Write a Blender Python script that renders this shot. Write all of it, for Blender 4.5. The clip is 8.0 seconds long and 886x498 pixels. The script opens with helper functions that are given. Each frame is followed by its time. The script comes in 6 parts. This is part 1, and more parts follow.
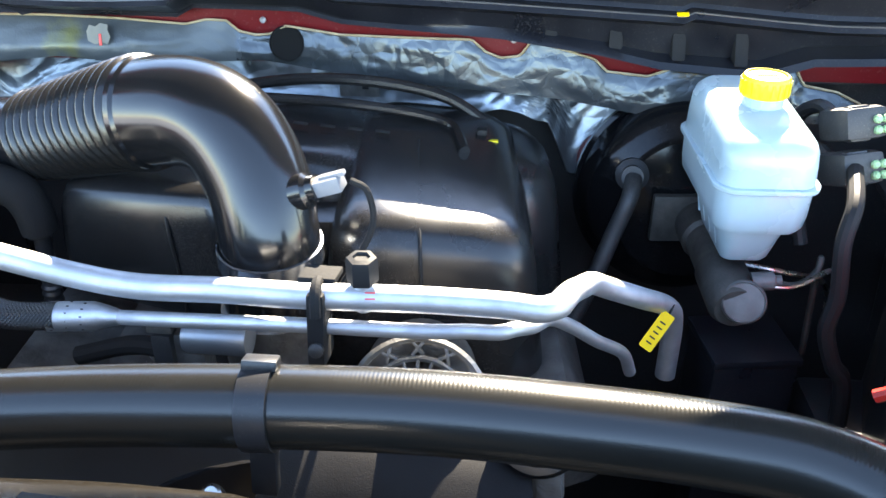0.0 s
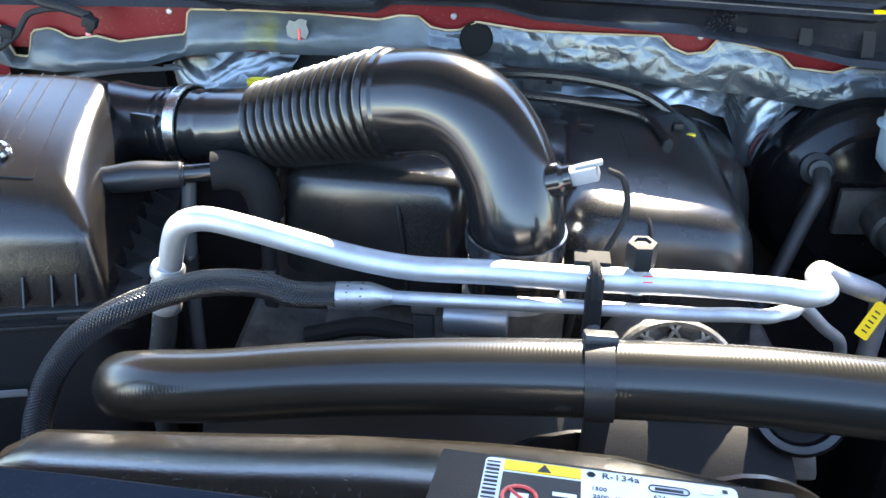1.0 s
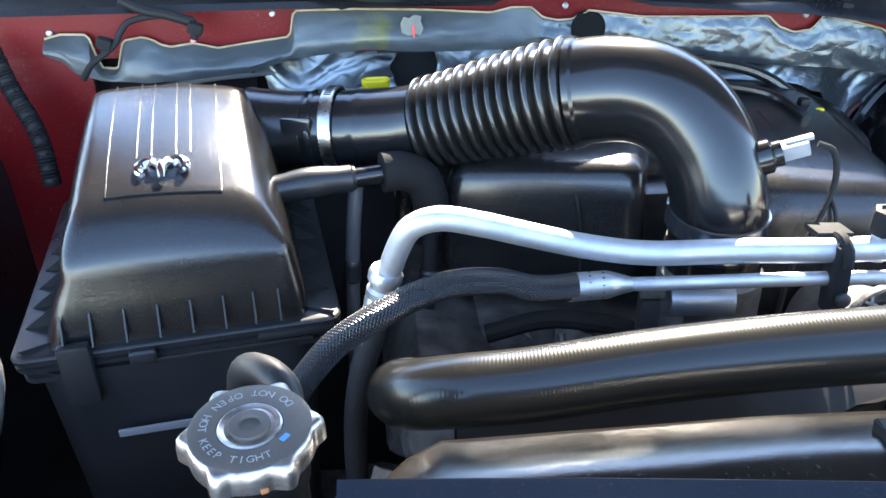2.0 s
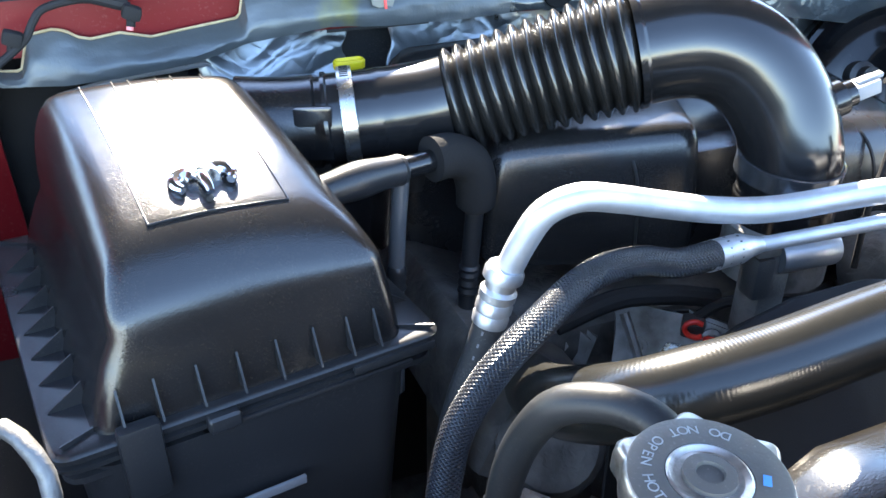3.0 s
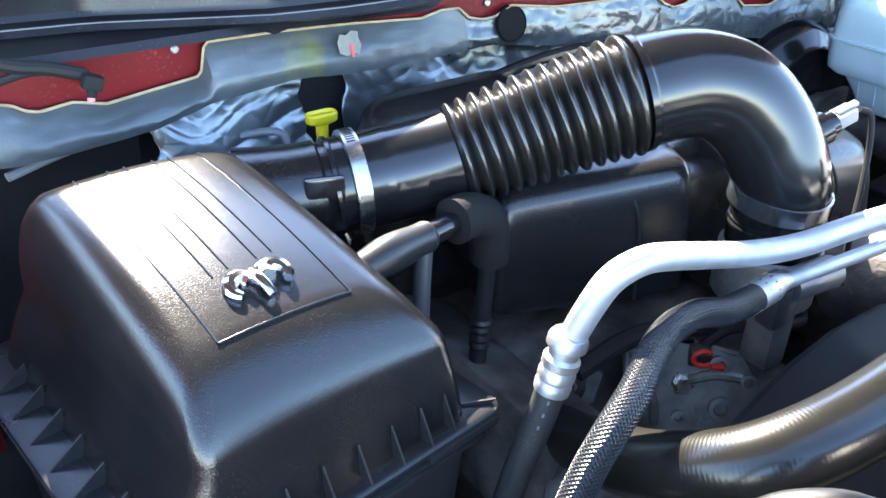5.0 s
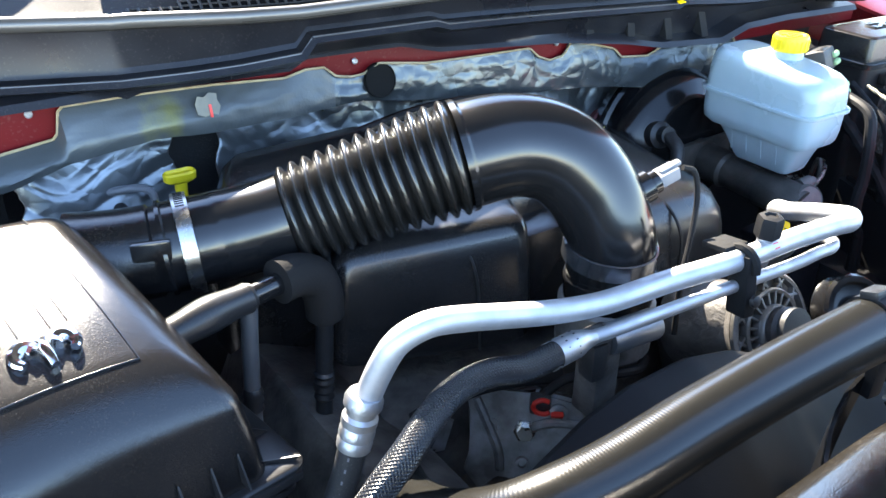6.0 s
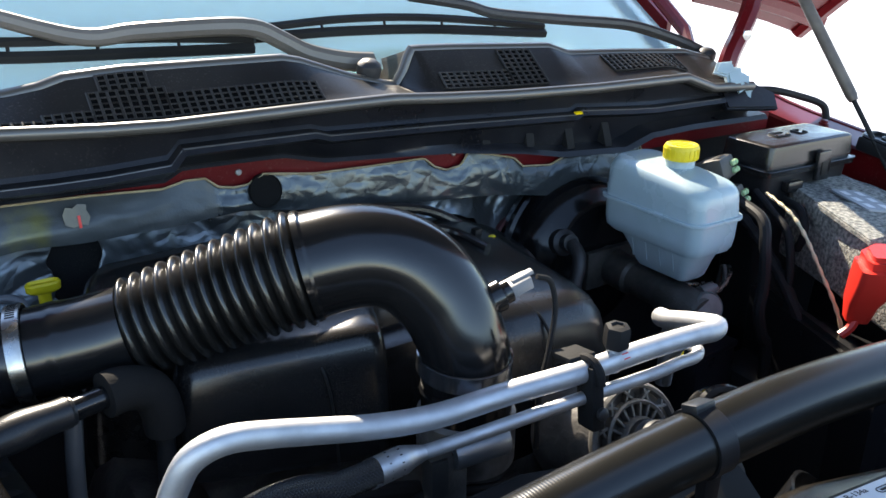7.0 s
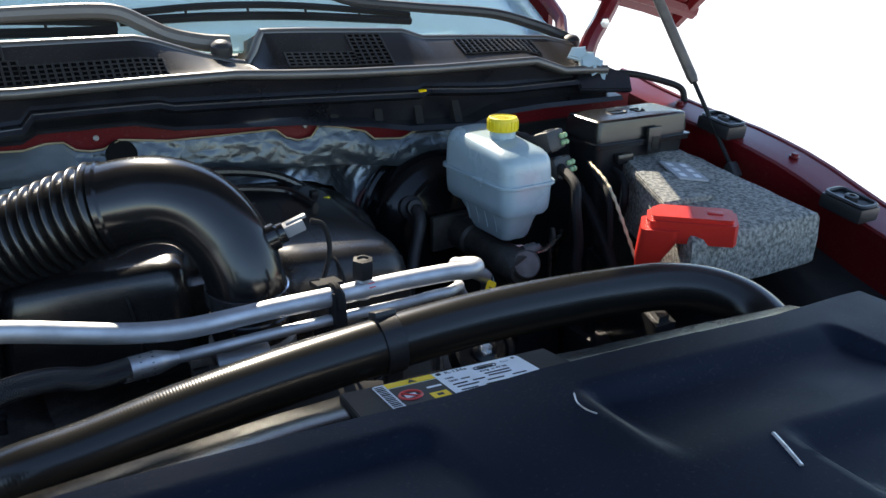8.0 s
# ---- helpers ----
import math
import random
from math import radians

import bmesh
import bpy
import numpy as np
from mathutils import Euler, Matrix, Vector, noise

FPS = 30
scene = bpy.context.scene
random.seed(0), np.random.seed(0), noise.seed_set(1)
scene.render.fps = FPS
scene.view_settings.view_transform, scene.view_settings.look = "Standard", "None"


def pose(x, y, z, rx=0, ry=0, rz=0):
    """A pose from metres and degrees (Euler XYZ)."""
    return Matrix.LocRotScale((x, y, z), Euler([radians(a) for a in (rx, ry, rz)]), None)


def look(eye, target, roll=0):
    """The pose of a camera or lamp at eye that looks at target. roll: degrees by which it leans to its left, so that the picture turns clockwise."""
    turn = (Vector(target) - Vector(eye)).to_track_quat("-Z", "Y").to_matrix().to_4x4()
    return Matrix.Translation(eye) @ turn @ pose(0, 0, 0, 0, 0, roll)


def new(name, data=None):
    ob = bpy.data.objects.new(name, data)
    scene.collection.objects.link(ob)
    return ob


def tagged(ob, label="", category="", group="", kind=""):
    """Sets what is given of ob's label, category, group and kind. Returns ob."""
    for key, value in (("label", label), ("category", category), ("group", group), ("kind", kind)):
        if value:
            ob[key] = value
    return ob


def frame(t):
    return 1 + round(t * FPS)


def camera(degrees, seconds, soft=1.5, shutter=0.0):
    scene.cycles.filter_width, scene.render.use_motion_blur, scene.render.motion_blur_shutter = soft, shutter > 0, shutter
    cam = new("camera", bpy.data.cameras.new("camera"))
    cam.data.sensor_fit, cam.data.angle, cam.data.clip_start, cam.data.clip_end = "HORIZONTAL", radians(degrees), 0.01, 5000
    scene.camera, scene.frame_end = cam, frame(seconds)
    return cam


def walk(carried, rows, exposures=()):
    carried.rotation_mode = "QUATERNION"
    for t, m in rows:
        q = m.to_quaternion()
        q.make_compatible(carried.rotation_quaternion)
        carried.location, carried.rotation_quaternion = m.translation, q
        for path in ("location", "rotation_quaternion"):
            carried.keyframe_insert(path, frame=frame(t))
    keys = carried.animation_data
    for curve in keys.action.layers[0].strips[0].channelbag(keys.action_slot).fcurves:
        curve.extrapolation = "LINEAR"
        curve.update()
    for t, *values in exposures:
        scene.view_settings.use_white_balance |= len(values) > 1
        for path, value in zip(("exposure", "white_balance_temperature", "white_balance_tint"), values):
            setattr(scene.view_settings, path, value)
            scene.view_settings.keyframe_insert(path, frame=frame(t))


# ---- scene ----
cam = camera(55.7, 8.0)
PATH = [
    (0, (0.01, 0.035, 1.386), (0.004, 1.779, 0.408), 0.4),
    (0.5, (-0.112, 0.013, 1.382), (-0.195, 1.751, 0.397), -0.3),
    (1, (-0.188, -0.003, 1.392), (-0.255, 1.738, 0.409), 0.1),
    (1.5, (-0.321, -0.025, 1.39), (-0.337, 1.722, 0.417), -0.6),
    (2, (-0.462, 0.009, 1.382), (-0.32, 1.745, 0.399), -0.8),
    (2.2, (-0.537, 0.05, 1.375), (-0.288, 1.772, 0.389), -0.2),
    (3.3, (-0.743, 0.181, 1.314), (0.063, 1.716, 0.316), 0.6),
    (3.5, (-0.763, 0.188, 1.309), (0.115, 1.681, 0.309), 0.9),
    (4, (-0.796, 0.209, 1.313), (0.173, 1.642, 0.309), 0.9),
    (4.2, (-0.807, 0.222, 1.33), (0.174, 1.649, 0.329), 0.9),
    (5.3, (-0.824, 0.29, 1.378), (0.187, 1.692, 0.37), 1.3),
    (5.5, (-0.811, 0.277, 1.389), (0.226, 1.657, 0.379), 1.5),
    (6, (-0.711, 0.188, 1.414), (0.315, 1.615, 0.459), 0.9),
    (6.5, (-0.641, 0.143, 1.414), (0.425, 1.639, 0.623), 0.6),
    (7, (-0.58, 0.108, 1.417), (0.489, 1.633, 0.687), 0.4),
    (7.5, (-0.489, -0.01, 1.418), (0.55, 1.534, 0.686), 0.1),
    (8, (-0.438, -0.169, 1.41), (0.58, 1.393, 0.685), 0.1),
]
EXPOSURE = [(0, 3.4, 7400, 10), (2, 3.4, 7000, 10), (3.5, 3.7, 6900, 10), (5.5, 3.65, 6900, 10), (6, 3.25, 6950, 10), (6.5, 2.35, 7100, 10), (7, 1.9, 7250, 10), (7.5, 1.75, 7200, 10), (8, 1.45, 7100, 10)]
walk(cam, [(t, look(eye, target, roll)) for t, eye, target, roll in PATH], EXPOSURE)

# ---- world, sun, exposure ----
SUN_FROM = Vector((0.190, 0.768, 0.612)).normalized()
world = bpy.data.worlds.new("sky")
scene.world = world
world.use_nodes = True
wn = world.node_tree
sky = wn.nodes.new("ShaderNodeTexSky")
sky.sky_type = "NISHITA"
sky.sun_disc = False
sky.sun_elevation = math.asin(SUN_FROM.z)
sky.sun_rotation = math.atan2(SUN_FROM.x, SUN_FROM.y)
sky.air_density, sky.dust_density, sky.ozone_density = 1.0, 0.15, 2.6
sky.altitude = 900
bg = wn.nodes["Background"]
bg.inputs["Strength"].default_value = 0.15
wn.links.new(sky.outputs["Color"], bg.inputs["Color"])
sun = new("sun", bpy.data.lights.new("sun", "SUN"))
sun.data.energy, sun.data.angle, sun.data.color = 3.9, radians(0.5), (1.0, 0.93, 0.82)
sun.matrix_world = look(SUN_FROM * 20, (0, 0, 0))


# ---- materials ----
def material(name, color, rough=0.5, metal=0.0, coat=0.0, grain=0.0, grain_size=900.0, color2=None, mottle=6.0,
             mottle_mix=0.5, rough_var=0.08, bump=0.0, bump_size=60.0, dust=0.0, dust_size=700.0, dust_color=(0.32, 0.29, 0.25),
             sub=0.0, wave=None, spec=0.5, ridged=False, crease=None):
    """Principled surface with blotches, fine grain, dust specks and relief, in metres of the object."""
    m = bpy.data.materials.new(name)
    m.use_nodes = True
    n, l = m.node_tree.nodes, m.node_tree.links
    p = n["Principled BSDF"]
    p.inputs["Metallic"].default_value = metal
    p.inputs["Coat Weight"].default_value = coat
    p.inputs["Coat Roughness"].default_value = 0.08
    p.inputs["Specular IOR Level"].default_value = spec
    tc = n.new("ShaderNodeTexCoord")
    big = n.new("ShaderNodeTexNoise")
    big.inputs["Scale"].default_value, big.inputs["Detail"].default_value = mottle, 5
    l.new(tc.outputs["Object"], big.inputs["Vector"])
    mix = n.new("ShaderNodeMix")
    mix.data_type = "RGBA"
    c2 = color2 or tuple(c * 1.35 + 0.004 for c in color)
    mix.inputs["A"].default_value, mix.inputs["B"].default_value = (*color, 1), (*c2, 1)
    ramp = n.new("ShaderNodeMapRange")
    ramp.inputs["From Min"].default_value, ramp.inputs["From Max"].default_value = 0.35, 0.68
    ramp.inputs["To Max"].default_value = mottle_mix * 2 if mottle_mix < 0.5 else 1.0
    l.new(big.outputs["Fac"], ramp.inputs["Value"])
    l.new(ramp.outputs["Result"], mix.inputs["Factor"])
    col = mix.outputs["Result"]
    rr = n.new("ShaderNodeMapRange")
    rr.inputs["From Min"].default_value, rr.inputs["From Max"].default_value = 0.3, 0.7
    rr.inputs["To Min"].default_value, rr.inputs["To Max"].default_value = max(0.02, rough - rough_var), rough + rough_var
    l.new(big.outputs["Fac"], rr.inputs["Value"])
    rgh = rr.outputs["Result"]
    if dust:
        dn = n.new("ShaderNodeTexNoise")
        dn.inputs["Scale"].default_value, dn.inputs["Detail"].default_value = dust_size, 2
        l.new(tc.outputs["Object"], dn.inputs["Vector"])
        patch = n.new("ShaderNodeTexNoise")
        patch.inputs["Scale"].default_value, patch.inputs["Detail"].default_value = 18, 4
        l.new(tc.outputs["Object"], patch.inputs["Vector"])
        add = n.new("ShaderNodeMath")
        add.operation = "MULTIPLY_ADD"
        l.new(patch.outputs["Fac"], add.inputs[0])
        add.inputs[1].default_value = 0.35
        l.new(dn.outputs["Fac"], add.inputs[2])
        dr = n.new("ShaderNodeMapRange")
        dr.inputs["From Min"].default_value, dr.inputs["From Max"].default_value = 0.78, 0.95
        dr.inputs["To Max"].default_value = dust
        l.new(add.outputs[0], dr.inputs["Value"])
        dm = n.new("ShaderNodeMix")
        dm.data_type = "RGBA"
        dm.inputs["B"].default_value = (*dust_color, 1)
        l.new(col, dm.inputs["A"])
        l.new(dr.outputs["Result"], dm.inputs["Factor"])
        col = dm.outputs["Result"]
        ra = n.new("ShaderNodeMath")
        ra.operation = "MULTIPLY_ADD"
        l.new(dr.outputs["Result"], ra.inputs[0])
        ra.inputs[1].default_value = 0.3
        l.new(rgh, ra.inputs[2])
        rgh = ra.outputs[0]
    l.new(col, p.inputs["Base Color"])
    l.new(rgh, p.inputs["Roughness"])
    height = None
    if grain:
        g = n.new("ShaderNodeTexNoise")
        g.inputs["Scale"].default_value, g.inputs["Detail"].default_value = grain_size, 2
        l.new(tc.outputs["Object"], g.inputs["Vector"])
        height = bump_node(n, l, g.outputs["Fac"], grain, 0.0006, height)
    if bump:
        b = n.new("ShaderNodeTexNoise")
        b.inputs["Scale"].default_value, b.inputs["Detail"].default_value = bump_size, 6
        b.inputs["Distortion"].default_value = 0.6
        if ridged:
            b.noise_type = "RIDGED_MULTIFRACTAL"
            b.inputs["Detail"].default_value = 2.5
        l.new(tc.outputs["Object"], b.inputs["Vector"])
        height = bump_node(n, l, b.outputs["Fac"], bump, 0.004, height)
    if crease:
        for size, deep in crease:
            height = bump_node(n, l, folds(n, l, tc, size), deep, 0.006, height)
    if wave:
        height = bump_node(n, l, weave(n, l, *wave[:2]), 0.9, wave[2], height)
    if height:
        l.new(height, p.inputs["Normal"])
    if sub:
        p.inputs["Subsurface Weight"].default_value = sub
        p.inputs["Subsurface Radius"].default_value = (0.02, 0.022, 0.024)
        p.inputs["Subsurface Scale"].default_value = 1.0
    return m


def folds(n, l, tc, size):
    """Sharp creases of crumpled sheet, stretched and bent, fading out in patches."""
    bend = n.new("ShaderNodeTexNoise")
    bend.inputs["Scale"].default_value, bend.inputs["Detail"].default_value = size * 0.35, 3
    l.new(tc.outputs["Object"], bend.inputs["Vector"])
    add = n.new("ShaderNodeMix")
    add.data_type, add.blend_type = "RGBA", "ADD"
    add.inputs["Factor"].default_value = 1.6 / size
    l.new(tc.outputs["Object"], add.inputs["A"])
    l.new(bend.outputs["Color"], add.inputs["B"])
    v = n.new("ShaderNodeTexVoronoi")
    v.feature = "DISTANCE_TO_EDGE"
    v.inputs["Scale"].default_value = size
    l.new(add.outputs["Result"], v.inputs["Vector"])
    r = n.new("ShaderNodeMapRange")
    r.inputs["From Max"].default_value = 0.35
    l.new(v.outputs["Distance"], r.inputs["Value"])
    k = n.new("ShaderNodeMath")
    k.operation = "MULTIPLY"
    l.new(r.outputs["Result"], k.inputs[0])
    l.new(bend.outputs["Fac"], k.inputs[1])
    return k.outputs[0]


def bump_node(n, l, value, strength, distance, below):
    b = n.new("ShaderNodeBump")
    b.inputs["Strength"].default_value, b.inputs["Distance"].default_value = strength, distance
    l.new(value, b.inputs["Height"])
    if below:
        l.new(below, b.inputs["Normal"])
    return b.outputs["Normal"]


def weave(n, l, along, around):
    """Crossed diagonal threads on a sleeve: along in turns a metre, around in threads."""
    uv = n.new("ShaderNodeUVMap")
    uv.uv_map = "sleeve"
    sep = n.new("ShaderNodeSeparateXYZ")
    l.new(uv.outputs["UV"], sep.inputs[0])
    out = []
    for sign in (1, -1):
        a = n.new("ShaderNodeMath")
        a.operation = "MULTIPLY"
        a.inputs[1].default_value = along * 2 * math.pi
        l.new(sep.outputs["X"], a.inputs[0])
        b = n.new("ShaderNodeMath")
        b.operation = "MULTIPLY_ADD"
        b.inputs[1].default_value = sign * around * 2 * math.pi
        l.new(sep.outputs["Y"], b.inputs[0])
        l.new(a.outputs[0], b.inputs[2])
        s = n.new("ShaderNodeMath")
        s.operation = "SINE"
        l.new(b.outputs[0], s.inputs[0])
        out.append(s.outputs[0])
    mx = n.new("ShaderNodeMath")
    mx.operation = "MAXIMUM" if around else "ADD"
    l.new(out[0], mx.inputs[0])
    l.new(out[1], mx.inputs[1])
    return mx.outputs[0]


PIT = material("shaded_pit", (0.07, 0.07, 0.072), 0.6, metal=0.6)
# bluish, bright band colour stands in for the sky reflected on the cuff
BAND = material("sky_tinted_steel_band", (0.48, 0.52, 0.58), 0.2, metal=0.95, color2=(0.30, 0.33, 0.37), mottle=40, rough_var=0.05)
GLOSS = material("gloss_black_duct", (0.006, 0.006, 0.0066), 0.185, grain=0.04, grain_size=400, dust=0.02, dust_size=300, rough_var=0.03, spec=0.6)
SATIN = material("satin_black_plastic", (0.0075, 0.0073, 0.0078), 0.165, grain=0.29, grain_size=1000, dust=0.12, dust_size=1100, dust_color=(0.30, 0.22, 0.13), rough_var=0.04, spec=0.60)
MATTE = material("matte_black_plastic", (0.013, 0.0132, 0.0145), 0.34, grain=0.2, grain_size=1200, dust=0.07, dust_size=500, spec=0.42)
COVER = material("grained_black_cover", (0.0105, 0.0104, 0.0108), 0.235, grain=0.12, grain_size=1800, dust=0.12, dust_size=900, dust_color=(0.2, 0.17, 0.14), spec=0.55)
SHROUD = material("brown_black_shroud", (0.0105, 0.0092, 0.0075), 0.21, grain=0.15, grain_size=800, dust=0.08, dust_size=300, color2=(0.016, 0.0135, 0.0105), mottle=10, spec=0.6)
SHIELD = material("dark_blue_black_panel", (0.0056, 0.0096, 0.0185), 0.45, grain=0.12, grain_size=900, dust=0.05, dust_size=350, color2=(0.0072, 0.0120, 0.0228), mottle=14, spec=0.11)
BELLOWS = material("supple_black_rubber", (0.0075, 0.0072, 0.0068), 0.25, grain=0.06, grain_size=500, dust=0.03, dust_size=300, rough_var=0.04, spec=0.65)
NECK = material("oily_black_neck", (0.004, 0.004, 0.0045), 0.4, grain=0.1, grain_size=500, spec=0.1)
RUBBER = material("black_rubber_hose", (0.0095, 0.0092, 0.0080), 0.25, grain=0.06, grain_size=700, dust=0.012, dust_size=200, color2=(0.013, 0.0125, 0.0108), rough_var=0.03, wave=(380, 0, 0.000012), spec=0.52)
TRAY = material("tray_black_plastic", (0.006, 0.0065, 0.009), 0.33, grain=0.15, grain_size=900, dust=0.07, dust_size=350, mottle=14, spec=0.36)
RIM = material("rough_black_rim", (0.008, 0.008, 0.009), 0.6, grain=0.3, grain_size=900, spec=0.22)
# weathered brown, lightened to carry the sun patches that miss these castings
BROWN = material("sunlit_weathered_casting", (0.15, 0.115, 0.09), 0.75, metal=0.1, bump=0.8, bump_size=90, color2=(0.30, 0.25, 0.205), mottle=45)
DULL = material("dull_rubber", (0.022, 0.022, 0.023), 0.5, grain=0.4, grain_size=500, dust=0.2)
BRAID = material("braided_sleeve", (0.006, 0.007, 0.010), 0.27, wave=(330, 17, 0.0009), color2=(0.014, 0.016, 0.022), spec=0.6)
ALU = material("drawn_aluminium", (0.70, 0.71, 0.725), 0.58, metal=1.0, grain=0.18, grain_size=300, color2=(0.50, 0.51, 0.53), mottle=25, bump=0.07, bump_size=60)
CRIMP = material("crimped_aluminium", (0.58, 0.59, 0.61), 0.5, metal=1.0, bump=0.10, bump_size=300, color2=(0.45, 0.46, 0.48), mottle=60)
CAST = material("cast_aluminium", (0.30, 0.30, 0.30), 0.55, metal=0.8, bump=0.25, bump_size=170, color2=(0.12, 0.115, 0.105), mottle=30)
GREASY = material("oily_cast_iron", (0.055, 0.052, 0.049), 0.55, metal=0.2, bump=0.6, bump_size=70, color2=(0.15, 0.14, 0.13), mottle=30)
STEEL = material("zinc_plated_steel", (0.62, 0.62, 0.6), 0.28, metal=1.0, color2=(0.45, 0.44, 0.42), mottle=60)
CHROME = material("chrome", (0.5, 0.5, 0.52), 0.1, metal=1.0, rough_var=0.03)
FOIL = material("crumpled_foil", (0.245, 0.27, 0.286), 0.34, metal=0.9, crease=((11, 0.40), (34, 0.26)), bump=0.14, bump_size=26, ridged=True, color2=(0.25, 0.275, 0.295), mottle=10)
PAD = material("felted_insulation_facing", (0.086, 0.097, 0.103), 0.40, metal=0.35, crease=((13, 0.05), (46, 0.08)), grain=0.4, grain_size=320, color2=(0.073, 0.084, 0.089), mottle=16)
PADFOIL = material("crinkled_insulation_foil", (0.078, 0.088, 0.094), 0.26, metal=0.65, crease=((13, 0.18), (46, 0.2)), bump=0.10, bump_size=34, ridged=True, grain=0.2, grain_size=260, color2=(0.078, 0.09, 0.095), mottle=16)
FELT = material("cream_fibre_edge", (0.42, 0.33, 0.2), 0.9, grain=0.6, grain_size=900, color2=(0.3, 0.22, 0.12), mottle=60)
RED = material("dark_red_car_paint", (0.115, 0.004, 0.006), 0.36, coat=0.12, rough_var=0.05, spec=0.35, color2=(0.14, 0.005, 0.008), dust=0.12, dust_size=250)
BOOT = material("bright_red_plastic", (0.62, 0.028, 0.018), 0.4, grain=0.2, color2=(0.5, 0.02, 0.014))
YELLOW = material("yellow_plastic", (0.78, 0.62, 0.02), 0.42, grain=0.15, color2=(0.66, 0.5, 0.015))
MILK = material("milky_white_plastic", (0.385, 0.49, 0.535), 0.24, sub=0.12, spec=0.7, grain=0.1, grain_size=500, color2=(0.32, 0.42, 0.455), mottle=14)
WRAP = material("grey_fibre_blanket", (0.10, 0.108, 0.105), 0.92, bump=1.0, bump_size=220, grain=0.9, grain_size=600, color2=(0.40, 0.395, 0.36), mottle=170)
GREYP = material("pale_grey_plastic", (0.24, 0.245, 0.26), 0.42, grain=0.2, color2=(0.17, 0.175, 0.19))
GREEN = material("pale_green_plastic", (0.33, 0.52, 0.28), 0.5, color2=(0.24, 0.4, 0.2))
WHITE = material("white_label", (0.78, 0.79, 0.8), 0.4, color2=(0.7, 0.71, 0.72), mottle=40)
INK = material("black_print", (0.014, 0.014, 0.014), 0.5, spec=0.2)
PINK = material("red_print", (0.65, 0.05, 0.04), 0.45)
GOLD = material("yellow_print", (0.90, 0.56, 0.005), 0.45, spec=0.2)
SILVERP = material("silver_print", (0.5, 0.51, 0.53), 0.36, metal=0.7, color2=(0.36, 0.36, 0.37), mottle=200)
COWL = material("weathered_cowl_plastic", (0.012, 0.011, 0.0105), 0.42, grain=0.25, grain_size=1100, dust=0.14, dust_size=420, color2=(0.019, 0.0165, 0.0145), mottle=7, spec=0.3)
SEAL = material("dusty_rubber_seal", (0.055, 0.050, 0.043), 0.32, grain=0.05, grain_size=500, spec=1.0, rough_var=0.03)
FOAM = material("black_foam", (0.008, 0.008, 0.0085), 0.8, grain=0.6, grain_size=420, spec=0.25)
BOOSTER = material("black_lacquered_steel", (0.004, 0.004, 0.0045), 0.16, rough_var=0.05, dust=0.03, dust_size=300, spec=0.35)
GREYCAST = material("dusty_grey_cast_metal", (0.17, 0.165, 0.16), 0.6, metal=0.3, bump=0.2, bump_size=170, color2=(0.11, 0.106, 0.10), mottle=40)
OLDCAST = material("sooty_cast_aluminium", (0.10, 0.094, 0.085), 0.55, metal=0.5, bump=0.25, bump_size=170, color2=(0.04, 0.039, 0.037), mottle=30)
DARKRUB = material("dull_black_rubber", (0.0095, 0.0098, 0.0105), 0.42, grain=0.1, grain_size=500, dust=0.05, dust_size=300, spec=0.3)
# very dark, rough foam with little gloss
DARKFOAM = material("dull_dark_foam", (0.011, 0.0105, 0.0105), 0.85, grain=0.6, grain_size=420, spec=0.12)
GREYTUBE = material("grey_shiny_tube", (0.06, 0.062, 0.066), 0.3, rough_var=0.04, spec=0.6)
GROUND = material("bright_frozen_gravel", (0.62, 0.63, 0.66), 0.9, bump=0.9, bump_size=9, color2=(0.50, 0.50, 0.51), mottle=1.2, mottle_mix=0.3)
LOCKCAP = material("dusty_grey_cap", (0.075, 0.068, 0.063), 0.5, metal=0.3, dust=0.25, color2=(0.085, 0.072, 0.062), mottle=70, bump=0.06, bump_size=260)
WORNCAP = material("worn_aluminium_rim", (0.60, 0.58, 0.56), 0.36, metal=1.0, bump=0.015, bump_size=300, color2=(0.2, 0.185, 0.17), mottle=110)


def stained(m, at, radius, color):
    """Adds a blotchy stain round a place of the object."""
    n, l = m.node_tree.nodes, m.node_tree.links
    p = n["Principled BSDF"]
    tc = n.new("ShaderNodeTexCoord")
    far = n.new("ShaderNodeVectorMath")
    far.operation = "DISTANCE"
    far.inputs[1].default_value = at
    l.new(tc.outputs["Object"], far.inputs[0])
    blot = n.new("ShaderNodeTexNoise")
    blot.inputs["Scale"].default_value, blot.inputs["Detail"].default_value = 45, 4
    l.new(tc.outputs["Object"], blot.inputs["Vector"])
    add = n.new("ShaderNodeMath")
    add.operation = "MULTIPLY_ADD"
    add.inputs[1].default_value = radius * 1.6
    l.new(blot.outputs["Fac"], add.inputs[0])
    l.new(far.outputs["Value"], add.inputs[2])
    edge = n.new("ShaderNodeMapRange")
    edge.inputs["From Min"].default_value, edge.inputs["From Max"].default_value = radius * 1.7, radius * 0.8
    edge.inputs["To Max"].default_value = 0.65
    l.new(add.outputs[0], edge.inputs["Value"])
    mix = n.new("ShaderNodeMix")
    mix.data_type = "RGBA"
    mix.inputs["B"].default_value = (*color, 1)
    l.new(p.inputs["Base Color"].links[0].from_socket, mix.inputs["A"])
    l.new(edge.outputs["Result"], mix.inputs["Factor"])
    l.new(mix.outputs["Result"], p.inputs["Base Color"])


stained(PAD, (-0.455, 1.05, 1.105), 0.032, (0.20, 0.19, 0.035))


